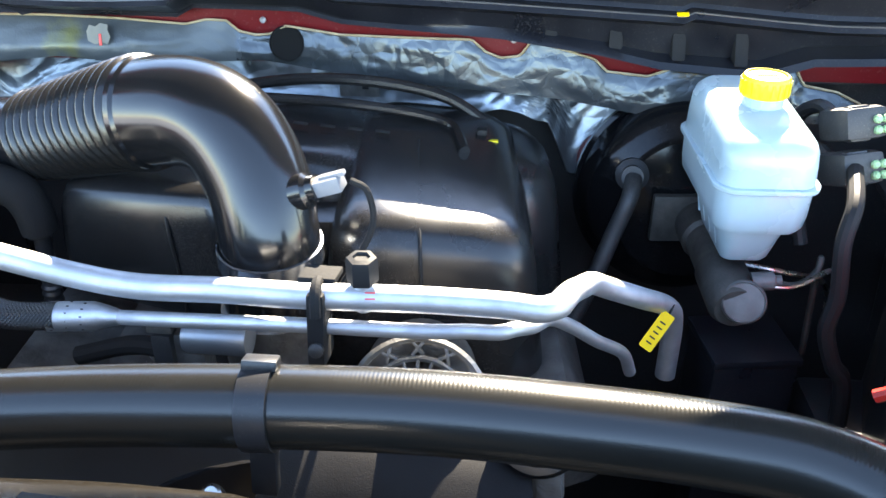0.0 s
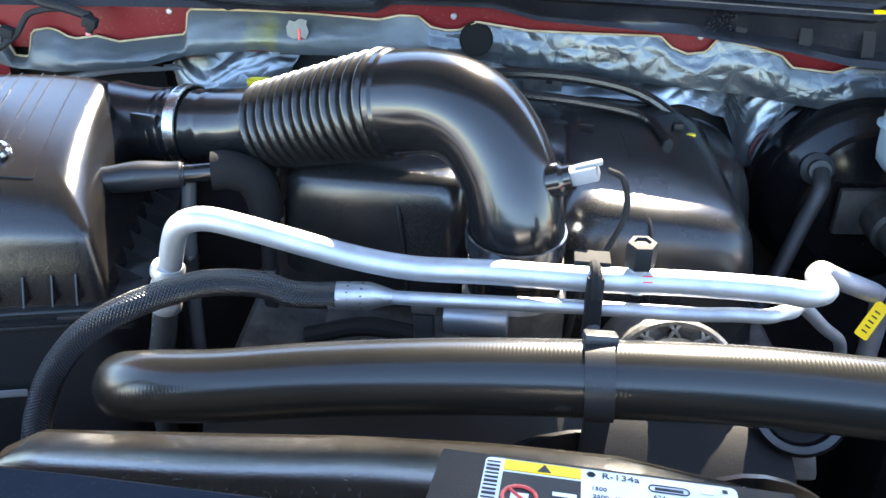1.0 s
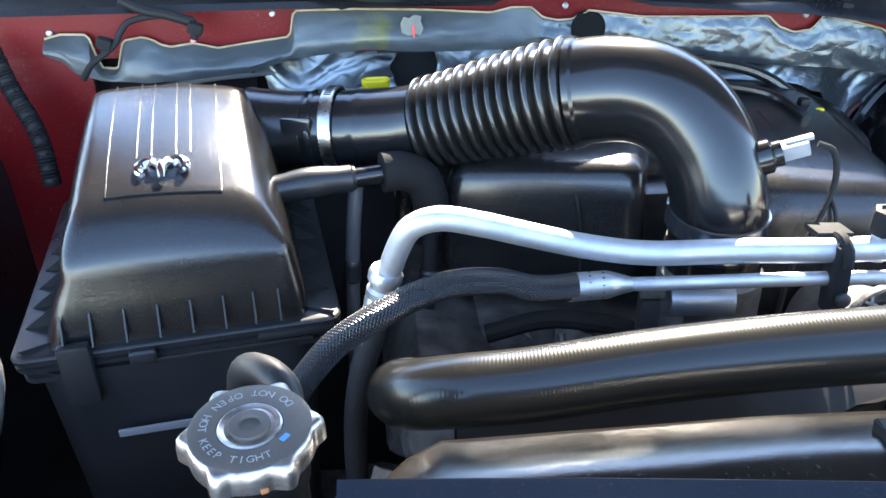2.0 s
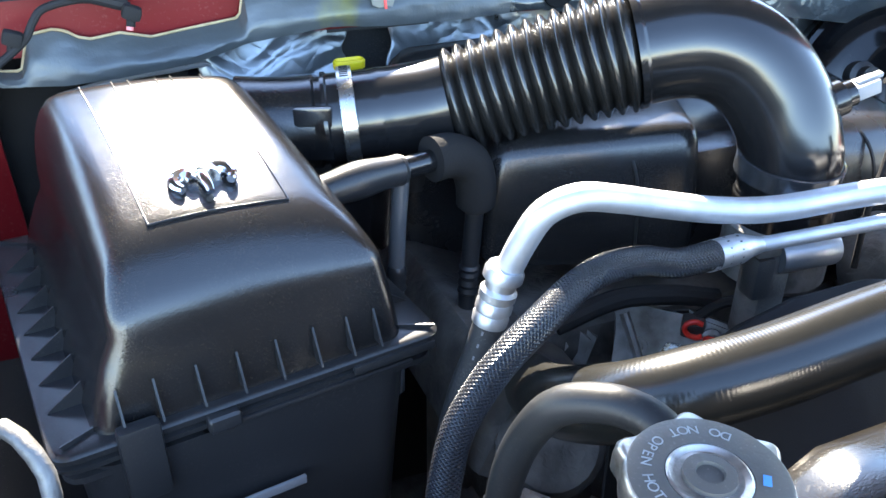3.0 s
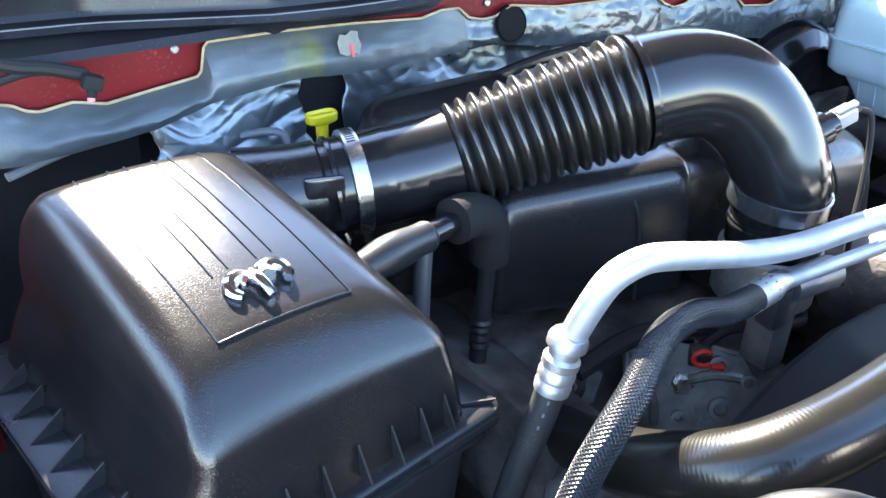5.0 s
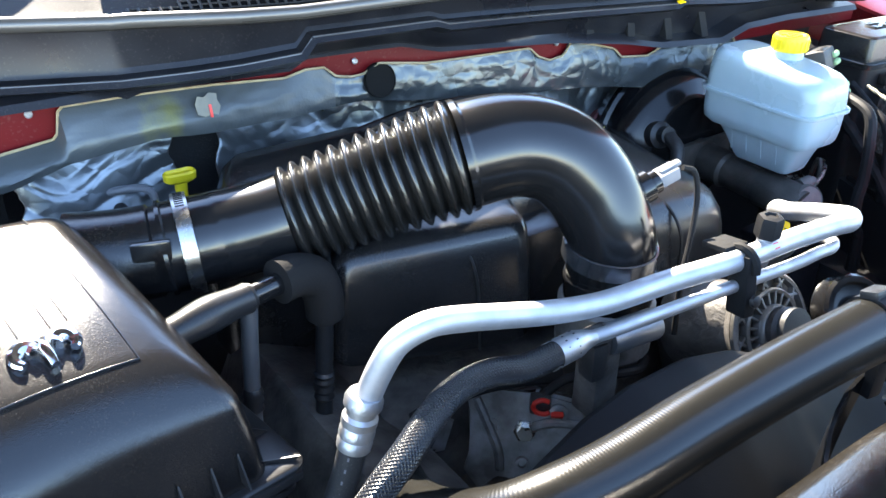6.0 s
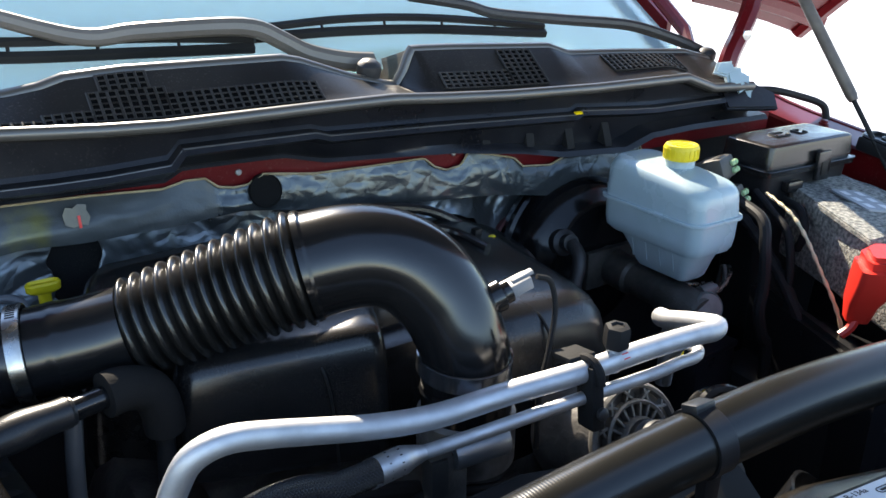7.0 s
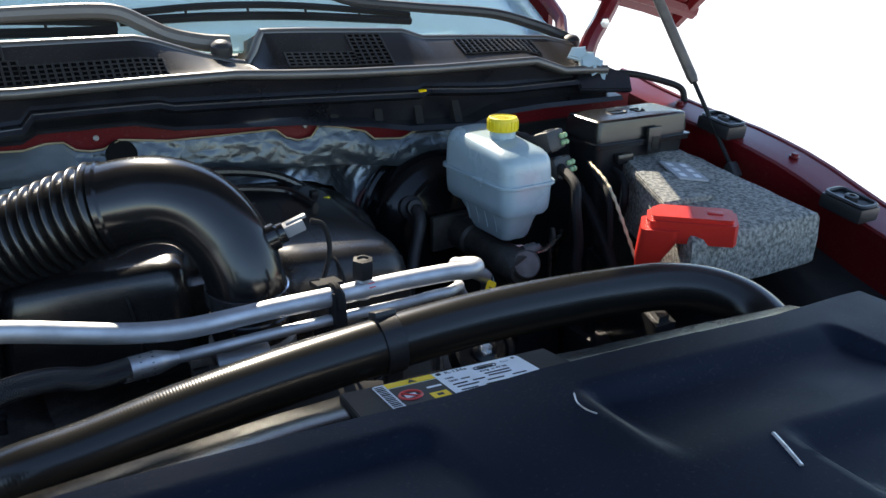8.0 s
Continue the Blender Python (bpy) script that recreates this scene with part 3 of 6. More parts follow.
tagged(tray, "stepped black plastic tray running below the cowl ridge", "cowl tray")
# thin strips, paler and glossier than the tray, added for its edge highlights
part("lip_highlight", sweep([(x, lerp_at(RY, x) + 0.005, lerp_at(LIP, x) + 0.0012) for x in tx if x < 0.62], 0.0019, seg=8, curve=False), SEAL, tray, "thin paler strip added as a highlight on the tray lip")
part("lower_highlight", sweep([(x, fy(x) - 0.0235, lerp_at(LOW, x) + 0.0012) for x in tx if -0.9 < x < 0.62], 0.0016, seg=8, curve=False), SEAL, tray, "thin paler strip added as a highlight on the tray's lower edge")
for x in (0.125, 0.20, 0.273, 0.345):
    y0, lip, low = lerp_at(RY, x), lerp_at(LIP, x), lerp_at(LOW, x)
    part("gusset", slab([(y0 + 0.027, low + 0.004), (fy(x) - 0.019, low + 0.003), (y0 + 0.024, lip - 0.008)], Matrix.Translation((x, 0, 0)) @ Matrix(((0, 0, 1, 0), (1, 0, 0, 0), (0, 1, 0, 0), (0, 0, 0, 1))), 0.016, 0.002), FOAM, tray)

# windscreen with a dark dashboard behind it
rows = []
for i in range(25):
    x = -0.95 + 1.68 * i / 24
    c = ((x + 0.11) / 0.84) ** 2
    rows.append([(x, 1.135 + 0.06 * c + 0.9 * f, 1.222 - 0.03 * c + 0.62 * f - 0.05 * f * f) for f in (0, 0.2, 0.4, 0.6, 0.8, 1.0)])
screen = part("window_1", ribbon(rows, 0.005), GLASS)
screen.visible_shadow = False
tagged(screen, "raked windscreen glass reflecting the sky", "windscreen", kind="structure")
dash = part("dashboard", block(pose(-0.11, 1.62, 1.16), 1.62, 0.7, 0.08, 0.03), material("dark_dashboard", (0.14, 0.15, 0.16), 0.7))
tagged(dash, "dark dashboard top behind the windscreen", "dashboard", kind="structure")
cab = part("cab_wall", block(pose(-0.11, 2.2, 0.9), 1.7, 0.06, 1.9, 0.01), material("dark_cabin", (0.03, 0.03, 0.033), 0.8))
tagged(cab, "dark cabin interior behind the windscreen", "cabin", kind="structure")
roof = part("roof", ribbon([[(x, 2.02, 1.765), (x, 2.10, 1.80), (x, 2.20, 1.815), (x, 2.26, 1.815)] for x in (-0.97, -0.6, -0.11, 0.4, 0.75)], 0.02), RED)
tagged(roof, "dark red front edge of the cab roof", "cab roof", kind="structure")
for side, x in (("left", -0.975), ("right", 0.745)):
    wall = part("wall_" + side, slab([(1.24, 0.40), (2.22, 0.40), (2.22, 1.79), (2.02, 1.765), (1.24, 1.235)], Matrix.Translation((x, 0, 0)) @ Matrix(((0, 0, 1, 0), (1, 0, 0, 0), (0, 1, 0, 0), (0, 0, 0, 1))), 0.012), RED)
    tagged(wall, "dark red side of the cab beside the windscreen", "cab side", kind="structure")
pillar = part("trim", sweep([(0.70, 1.14, 1.19), (0.735, 1.2, 1.235), (0.74, 1.5, 1.44), (0.73, 2.0, 1.76)], 0.013, n=16, seg=10), RED)
tagged(pillar, "dark red windscreen pillar", "pillar", kind="structure")


# dusty dark grey arm metal, made paler to carry the sun's glare
SUNLIT_GREY = material("sunlit_grey_metal", (0.12, 0.108, 0.095), 0.38, dust=0.3, dust_size=400, dust_color=(0.25, 0.22, 0.18))


def wiper(arm, blade, knob, name_label, wide, mat):
    w = thing("wiper", Vector(knob) - Vector((0, 0, 0.03)), name_label, "wiper", "windscreen wipers")
    part("arm", sweep(arm, lambda u, s: wide * (1 - 0.3 * u), n=44, seg=10), mat, w)
    part("pivot_cap", turned([(0.015, -0.035), (0.0155, 0.0), (0.0165, 0.006), (0.0155, 0.014), (0.010, 0.019), (0.0, 0.0205)], axes(knob, (-0.05, -0.25, 1)), 24), DULL, w, "rounded pivot cap")
    b = part("blade", sweep(blade, 0.0075, n=30, seg=6), INK, w, "thin black rubber blade")
    top = [Vector(p) + Vector((0, 0.004, 0.011 + 0.006 * math.sin(math.pi * i / (len(blade) - 1)))) for i, p in enumerate(blade)]
    part("frame", sweep(top, 0.0060, n=30, seg=6), INK, b)
    for a, c in zip(spline(blade, 6)[0], spline(top, 6)[0]):
        part("claw", sweep([a, c], 0.0022, seg=5, curve=False), INK, b)
    return w


wiper([(0.005, 1.115, 1.236), (-0.037, 1.12, 1.241), (-0.083, 1.13, 1.253), (-0.118, 1.135, 1.272), (-0.148, 1.14, 1.287), (-0.192, 1.145, 1.292), (-0.295, 1.15, 1.292), (-0.36, 1.155, 1.29), (-0.47, 1.17, 1.325)],
      [(-0.62, 1.19, 1.29), (-0.45, 1.165, 1.272), (-0.28, 1.155, 1.266), (-0.15, 1.15, 1.262)], (-0.018, 1.085, 1.226), "grey-black wiper arm, coloured paler as sunlit, parked along the glass", 0.0135, SUNLIT_GREY)
wiper([(0.690, 1.10, 1.196), (0.65, 1.11, 1.214), (0.602, 1.12, 1.231), (0.515, 1.13, 1.254), (0.372, 1.14, 1.27), (0.245, 1.15, 1.285), (0.19, 1.155, 1.30), (0.10, 1.17, 1.315)],
      [(-0.14, 1.17, 1.272), (0.0, 1.17, 1.272), (0.15, 1.17, 1.265), (0.36, 1.165, 1.246)], (0.672, 1.083, 1.190), "black wiper arm with a clawed blade", 0.0105, DULL)

# inner fenders, fenders and front closing walls
RAIL = [(-0.35, 0.85), (0.0, 0.885), (0.435, 0.963), (0.53, 0.992), (0.60, 1.020), (0.66, 1.039), (0.75, 1.060), (0.85, 1.072), (1.0, 1.095), (1.1, 1.12)]


def fender(side, label):
    ob = thing("fender", (-0.13 + side * 0.9, 0.4, 0.25), label, "fender", "fenders")
    profs = (("rail", RED, lambda z: [(0.916, z - 0.10), (0.909, z - 0.03), (0.900, z - 0.006), (0.902, z - 0.001), (0.908, z), (0.935, z + 0.002), (0.972, z + 0.003)]),
             ("outer_panel", RED, lambda z: [(0.974, z - 0.004), (0.977, z + 0.005), (0.984, z + 0.006), (1.0, z - 0.004), (1.05, z - 0.045), (1.09, z - 0.10), (1.12, z - 0.20), (1.13, 0.25)]),
             ("liner", MATTE, lambda z: [(0.842, 0.2), (0.842, z - 0.16), (0.848, z - 0.13), (0.862, z - 0.115), (0.918, z - 0.098)]))
    for name, mat, prof in profs:
        rows = []
        for i in range(30):
            y = -0.35 + 1.47 * i / 29
            rows.append([(-0.13 + side * a, y, b) for a, b in prof(lerp_at(RAIL, y))])
        part(name, ribbon(rows, 0.003), mat, ob)
    for k in range(5):
        y = 0.40 + 0.13 * k
        part("bolt", turned([(0.009, 0), (0.009, 0.002), (0.006, 0.002), (0.006, 0.007), (0.0, 0.007)], axes((-0.13 + side * 0.94, y, lerp_at(RAIL, y) + 0.004), (0, -0.15, 1)), 8), RED, ob)
    return ob


fender(1, "dark red painted fender and inner rail beside the battery")
fender(-1, "dark red painted fender and inner rail beside the air filter box")
bay_floor = tagged(part("bay_floor", block(pose(-0.13, 0.5, 0.16), 1.66, 1.4, 0.3, 0.01), GREASY), "dark oily underside of the engine bay", "underbody", kind="structure")
support = tagged(part("radiator_support", block(pose(-0.13, 0.2, 0.5), 1.62, 0.10, 0.98, 0.01), MATTE), "black radiator support crossmember", "support", kind="structure")
tagged(part("front_wall", block(pose(-0.13, -0.12, 0.45), 1.9, 0.1, 0.9, 0.03), MATTE), "black front end of the truck under the radiator cover", "front end", kind="structure")

# hood, standing open above the cowl; its unseen rear edge is arched to admit sun
hood = thing("hood", (-0.13, 1.12, 1.2), "dark red hood standing wide open behind the engine bay", "hood")


def hood_at(q, up, out=0.0):
    """A place on the open hood: q across (-1 to 1), up along it from the rear edge; out lifts it off the underside."""
    z = lerp_at([(0.0, 1.775), (0.15, 1.77), (0.3, 1.76), (0.4, 1.74), (0.46, 1.725), (0.55, 1.68), (0.6, 1.655), (0.64, 1.62), (0.68, 1.59), (0.71, 1.56), (0.745, 1.52), (0.78, 1.46), (0.80, 1.38), (0.81, 1.300), (0.93, 1.275), (1.03, 1.250), (1.12, 1.222)], abs(q))
    y = 1.22 - 0.07 * q * q
    return Vector((-0.13 + 1.02 * q * (1 - 0.04 * up), y + (0.02 - y) * up + 0.18 * up * up - 0.7 * out, z + up * (2.28 - 0.1 * q * q - z) + 0.16 * up * up - 0.7 * out))


QS = [-1.12 + 1.12 * i / 24 for i in range(49)]
rows = [[hood_at(q, u) for u in (0, 0.02, 0.06, 0.3, 0.6, 1.0)] for q in QS]
part("panel", ribbon(rows, 0.02), RED, hood)
part("liner", ribbon([[hood_at(q * 0.86, u, 0.03) for u in (0.08, 0.4, 0.7, 0.95)] for q in QS], 0.008), material("dark_felt_liner", (0.014, 0.011, 0.010), 0.9), hood, "dark felt liner")
part("edge_frame", sweep([hood_at(q, 0.03, 0.02) for q in QS], 0.018, seg=8, curve=False), RED, hood, "folded red edge frame")
part("side_frame", sweep([hood_at(1.105, u, 0.018) for u in (0.0, 0.3, 0.6, 1.0)], 0.018, n=20, seg=8), RED, hood)
part("side_frame", sweep([hood_at(-1.105, u, 0.018) for u in (0.0, 0.3, 0.6, 1.0)], 0.018, n=20, seg=8), RED, hood)
hinge = part("hinge", sweep([(0.665, 1.035, 1.12), (0.672, 1.035, 1.19), (0.71, 1.045, 1.235), (0.75, 1.06, 1.275), (0.77, 1.07, 1.33)], 0.017, n=16, seg=8), RED, hood, "dark red hinge arm")
part("bolt", turned([(0.009, 0), (0.009, 0.006), (0.0, 0.007)], axes((0.705, 1.03, 1.235), (-0.4, -1, 0)), 6), STEEL, hinge)

strut = thing("gas_strut", (0.765, 0.745, 1.0), "grey-brown gas strut holding the hood open", "gas strut")
S0, S1 = Vector((0.749, 0.733, 1.011)), Vector((0.765, 0.99, 1.325))
SD = (S1 - S0).normalized()
part("rod", sweep([S0, S0 + SD * 0.21], 0.004, seg=12, curve=False), INK, strut, "slim black piston rod")
part("cylinder", sweep([S0 + SD * 0.175, S0 + SD * 0.185, S0 + SD * 0.48], lambda u, s: 0.0095 if s > 0.005 else 0.007, seg=18, curve=False), material("weathered_grey_tube", (0.12, 0.10, 0.085), 0.5, metal=0.4, color2=(0.2, 0.17, 0.14), mottle=30), strut, "weathered grey-brown cylinder")
part("ball_socket", block(axes(S0, SD), 0.022, 0.018, 0.03, 0.006), DULL, strut)


def bumper_guide(at, yaw):
    g = thing("hood_guide", at, "black plastic hood guide block with a hollow top", "guide", "hood guides on the fender")
    m = Matrix.Translation(at) @ pose(0, 0, 0, 8, 0, yaw)
    part("body", block(m @ pose(0, 0, 0.012), 0.046, 0.075, 0.024, 0.005), MATTE, g)
    part("rim", sweep([m @ Vector((x, y, 0.026)) for x, y in rrect(0.040, 0.068, 0.010, 3) + [(0.020, 0.024)]], 0.0035, seg=6, curve=False), MATTE, g)
    part("screw", turned([(0.010, 0.02), (0.010, 0.030), (0.005, 0.031), (0.005, 0.027), (0.0, 0.027)], m, 16), DULL, g)
    part("pocket", block(m @ pose(0, -0.022, 0.0245), 0.026, 0.02, 0.002, 0.0005), INK, g)
    return g


bumper_guide((0.772, 0.788, 1.064), -4)
bumper_guide((0.752, 0.518, 0.994), -4)

# ---- engine block and dark lower bay ----
engine = thing("engine", (-0.15, 0.80, 0.31), "oily dark engine block with cast brackets deep in the bay", "engine")
part("block", block(pose(-0.15, 0.90, 0.57), 0.44, 0.30, 0.54, 0.03), GREASY, engine)
part("timing_cover", block(pose(-0.14, 0.74, 0.52), 0.30, 0.08, 0.44, 0.03), GREASY, engine)
KM = axes((-0.255, 0.708, 0.832), (-0.62, -0.70, 0.35), (0.72, -0.69, 0))
bk = part("bracket", slab([(-0.040, 0.034), (-0.022, 0.046), (0.004, 0.036), (0.03, 0.044), (0.075, 0.036), (0.10, 0.0), (0.07, -0.05), (0.03, -0.075), (0.018, -0.05), (-0.004, -0.048), (-0.02, -0.072), (-0.038, -0.05), (-0.030, -0.012)], KM, 0.014, 0.004), CAST, engine, "weathered cast aluminium bracket")
part("bolt", turned([(0.012, 0), (0.012, 0.004), (0.008, 0.004), (0.008, 0.012), (0.0, 0.012)], KM @ pose(0.022, 0.0, 0.014), 6), STEEL, bk)
part("bolt_hole", turned([(0.010, 0), (0.010, 0.003), (0.006, 0.003), (0.005, 0.001), (0.0, 0.001)], KM @ pose(-0.012, 0.0, 0.0135), 20), CAST, bk)
for ku, kv, kr in ((0.062, -0.022, 0.012), (0.055, 0.022, 0.010), (0.085, 0.008, 0.008), (0.022, -0.035, 0.007)):
    part("boss", turned([(kr, 0), (kr, 0.006), (kr * 0.6, 0.0065), (kr * 0.5, 0.002), (0.0, 0.002)], KM @ pose(ku, kv, 0.0135), 18), CAST, bk)
part("rib", sweep([KM @ Vector((0.02, 0.0, 0.014)), KM @ Vector((0.05, 0.012, 0.017)), KM @ Vector((0.085, 0.01, 0.014))], 0.005, n=12, seg=8), CAST, bk)
part("rib", sweep([KM @ Vector((-0.03, 0.03, 0.014)), KM @ Vector((-0.005, -0.02, 0.016)), KM @ Vector((0.0, -0.045, 0.013))], 0.005, n=12, seg=8), CAST, bk)
part("lug", slab([(-0.030, -0.02), (0.012, -0.028), (0.034, -0.004), (0.020, 0.022), (-0.012, 0.026), (-0.034, 0.008)], KM @ pose(-0.085, -0.02, -0.02, 0, 0, 30), 0.018, 0.005), CAST, bk)
part("bolt", turned([(0.009, 0), (0.009, 0.004), (0.006, 0.004), (0.006, 0.010), (0.0, 0.010)], KM @ pose(-0.085, -0.018, -0.002), 6), STEEL, bk)
part("valve_cover", block(pose(-0.40, 0.82, 0.80, 0, 25, 0), 0.12, 0.34, 0.10, 0.02), GREASY, engine)
part("valve_cover", block(pose(0.10, 0.82, 0.80, 0, -25, 0), 0.12, 0.34, 0.10, 0.02), GREASY, engine)
for cx_, cy_, cz_, rz_, mat_ in ((-0.47, 0.60, 0.74, 20, BROWN), (-0.43, 0.62, 0.70, -30, GREASY), (-0.49, 0.66, 0.71, 50, GREASY), (-0.38, 0.60, 0.72, 10, GREASY), (-0.45, 0.56, 0.68, -10, BROWN), (-0.51, 0.58, 0.70, 70, BROWN), (-0.42, 0.52, 0.70, 100, BROWN)):
    part("casting", slab([(-0.045, -0.02), (0.0, -0.03), (0.03, -0.016), (0.05, 0.004), (0.02, 0.014), (0.012, 0.03), (-0.02, 0.018), (-0.04, 0.022)], Matrix.Translation((cx_, cy_, cz_)) @ pose(0, 0, 0, 20, 10, rz_), 0.03, 0.006), mat_, engine, "weathered brown-grey casting")
part("cast_boss", turned([(0.05, 0), (0.05, 0.03), (0.04, 0.04), (0.0, 0.04)], axes((-0.40, 0.66, 0.80), (-0.2, -0.8, 0.5)), 20), GREASY, engine)
part("casting", slab([(-0.035, -0.02), (0.02, -0.03), (0.04, 0.0), (0.015, 0.02), (0.0, 0.012), (-0.02, 0.025)], axes((-0.46, 0.60, 0.78), (-0.1, -0.5, 0.8)), 0.02, 0.004), BROWN, engine, "pale cast lug")

# ---- plastic engine cover: two lobes round the throttle ----
cover = thing("engine_cover", (-0.15, 0.85, 0.9), "grained black plastic engine cover in two lobes", "engine cover")


def lobe(x0, x1, y0, y1, zf, zb, low, name, tilt=0.0, corner=0.05):
    """Rounded hood shape; the front falls steeply."""
    rings = []
    cxm, cym = (x0 + x1) / 2, (y0 + y1) / 2
    for inset, f in ((-0.012, 0.0), (-0.006, 0.35), (0.0, 0.7), (0.004, 0.83), (0.012, 0.93), (0.024, 0.985), (0.04, 1.0)):
        ring = []
        for px, py in rrect(x1 - x0 - 2 * inset, y1 - y0 - 2 * inset, corner, 6):
            top = zf + (zb - zf) * ((py + cym - y0) / (y1 - y0)) + tilt * px
            ring.append((cxm + px, cym + py, low + (top - low) * f))
        rings.append(ring)
    return part(name, loft(rings), COVER, cover)


VM = Matrix.Translation((-0.403, 0.808, 0)) @ pose(0, 0, 0, 0, 0, -20)
rings = []
for inset, z, up in ((0.020, 0.893, 0), (0.008, 0.896, 0), (0.0, 0.908, 0), (0.001, 0.960, 0.3), (0.004, 1.000, 0.7), (0.007, 1.018, 1), (0.011, 1.026, 1), (0.018, 1.031, 1), (0.030, 1.033, 1), (0.06, 1.033, 1)):
    rings.append([VM @ Vector((0.109 + x, 0.12 + y, z + up * (0.10 * x + 0.06 * (y + 0.12)))) for x, y in rrect(0.218 - 2 * inset, 0.24 - 2 * inset, 0.020, 6)])
part("lobe", loft(rings), COVER, cover)
lobe(-0.105, 0.100, 0.712, 1.02, 1.018, 1.050, 0.86, "lobe", -0.10, 0.045)
lobe(-0.215, -0.06, 0.82, 1.02, 1.046, 1.056, 0.86, "rear_deck", -0.10, 0.05)
lobe(-0.435, -0.215, 0.950, 1.035, 1.060, 1.074, 0.84, "rear_deck", 0.02, 0.04)
lobe(0.03, 0.140, 0.86, 1.015, 1.012, 1.030, 0.84, "side_deck", -0.25, 0.05)
part("deck_rib", sweep([(-0.20, 0.955, 1.067), (-0.12, 0.952, 1.063), (-0.05, 0.95, 1.055), (0.0, 0.945, 1.046), (0.02, 0.93, 1.040), (0.03, 0.88, 1.034)], 0.006, n=40, seg=10), COVER, cover)
part("bridge", block(pose(-0.15, 0.90, 0.94), 0.14, 0.24, 0.12, 0.02), COVER, cover)
part("seam", sweep([(-0.012, 0.704, 0.93), (-0.013, 0.706, 0.985), (-0.015, 0.735, 1.016), (-0.018, 0.8, 1.026), (-0.02, 0.90, 1.038)], 0.002, n=30, seg=6), INK, cover, "dark parting line")
part("seam", sweep([VM @ Vector((0.158, -0.0005, 0.90)), VM @ Vector((0.155, -0.0005, 0.96)), VM @ Vector((0.150, 0.001, 0.997)), VM @ Vector((0.142, 0.014, 1.0165)), VM @ Vector((0.125, 0.06, 1.028))], 0.0016, n=40, seg=6), INK, cover, "dark parting line")
part("rear_rib", sweep([(-0.33, 1.0, 1.05), (-0.15, 1.0, 1.075), (0.0, 0.99, 1.06), (0.085, 0.96, 1.012)], 0.007, n=30, seg=10), COVER, cover)
part("clip", block(pose(0.05, 0.93, 1.035), 0.012, 0.012, 0.012, 0.003), INK, cover, "small yellow-marked clip")
part("clip_mark", block(pose(0.062, 0.915, 1.031), 0.012, 0.006, 0.004, 0.001), YELLOW, cover)
for x in (-0.15, -0.12, -0.09, -0.06):
    part("slot", block(pose(x, 0.90, 1.0475 - 0.1 * (x + 0.055), 0, 5.7, -4), 0.016, 0.006, 0.002, 0.0008), INK, cover)

# ---- air intake duct ----
duct = thing("intake_duct", (-0.147, 0.684, 0.93), "glossy black intake duct with ribbed bellows", "intake duct")
AX = [(-0.634, 0.915, 1.036), (-0.578, 0.897, 1.041), (-0.522, 0.880, 1.046), (-0.469, 0.866, 1.051), (-0.416, 0.850, 1.060), (-0.341, 0.817, 1.086), (-0.268, 0.780, 1.112),
      (-0.217, 0.758, 1.1195), (-0.181, 0.735, 1.108), (-0.157, 0.711, 1.076), (-0.147, 0.692, 1.037), (-0.146, 0.686, 1.001), (-0.146, 0.685, 0.951)]
line, LEN = spline(AX, 401)


def stretch(a, b):
    """The stretch of the duct's axis between two shares of its length."""
    return line[int(a * 400):int(b * 400) + 1]


def share(p):
    return min(range(401), key=lambda i: (line[i] - Vector(p)).length) / 400


uA, uB, uC = share((-0.525, 0.881, 1.0455)), share((-0.416, 0.850, 1.060)), share((-0.268, 0.780, 1.112))
part("neck", sweep(stretch(uA, uB), lambda u, s: 0.0425 + 0.0008 * math.exp(-((u - 0.45) / 0.05) ** 2) + (0.002 if u < 0.03 else 0), seg=48, curve=False), GLOSS, duct)
part("bellows", sweep(spline(stretch(uB, uC), 261)[0], lambda u, s: 0.0395 + 0.0082 * abs(math.sin(math.pi * u * 13)) ** 1.05 + 0.0085 * u, seg=48, curve=False), BELLOWS, duct, "ribbed rubber bellows")
uD = share((-0.146, 0.686, 0.996))
part("elbow", sweep(spline(stretch(uC, uD), 90)[0], lambda u, s: 0.0515 - 0.007 * min(1, u * 1.25) + (0.0025 if u < 0.03 else 0), seg=48, curve=False), GLOSS, duct, "smooth glossy elbow")
part("cuff", sweep(stretch(uD, 1.0), lambda u, s: 0.0455 + (0.0015 if 0.1 < u < 0.2 else 0), seg=48, curve=False), GLOSS, duct)
# band added where the cuff mirrors the sky; its colour carries that reflection
part("cuff_band", turned([(0.0455, -0.0095), (0.0474, -0.0088), (0.0474, 0.0088), (0.0455, 0.0095), (0.0440, 0.0), (0.0455, -0.0095)], axes((-0.1465, 0.6885, 1.017), (0, -0.1, 1)), 56), BAND, duct, "steel cuff band tinted blue as a sky reflection")
part("throttle_flange", turned([(0.05, -0.05), (0.05, 0.0), (0.046, 0.004), (0.0, 0.004)], axes((-0.146, 0.685, 0.962), (0, 0, 1)), 32), CAST, duct, "cast aluminium throttle flange")
# worm-drive clamp
cd = (line[int(share((-0.505, 0.8755, 1.0475)) * 400) + 4] - line[int(share((-0.505, 0.8755, 1.0475)) * 400) - 4]).normalized()
cm = axes((-0.505, 0.8755, 1.0475), cd, (0, -0.4, 1))
clamp = thing("hose_clamp", (-0.505, 0.8755, 1.0), "bright zinc worm-drive clamp round the intake neck", "hose clamp")
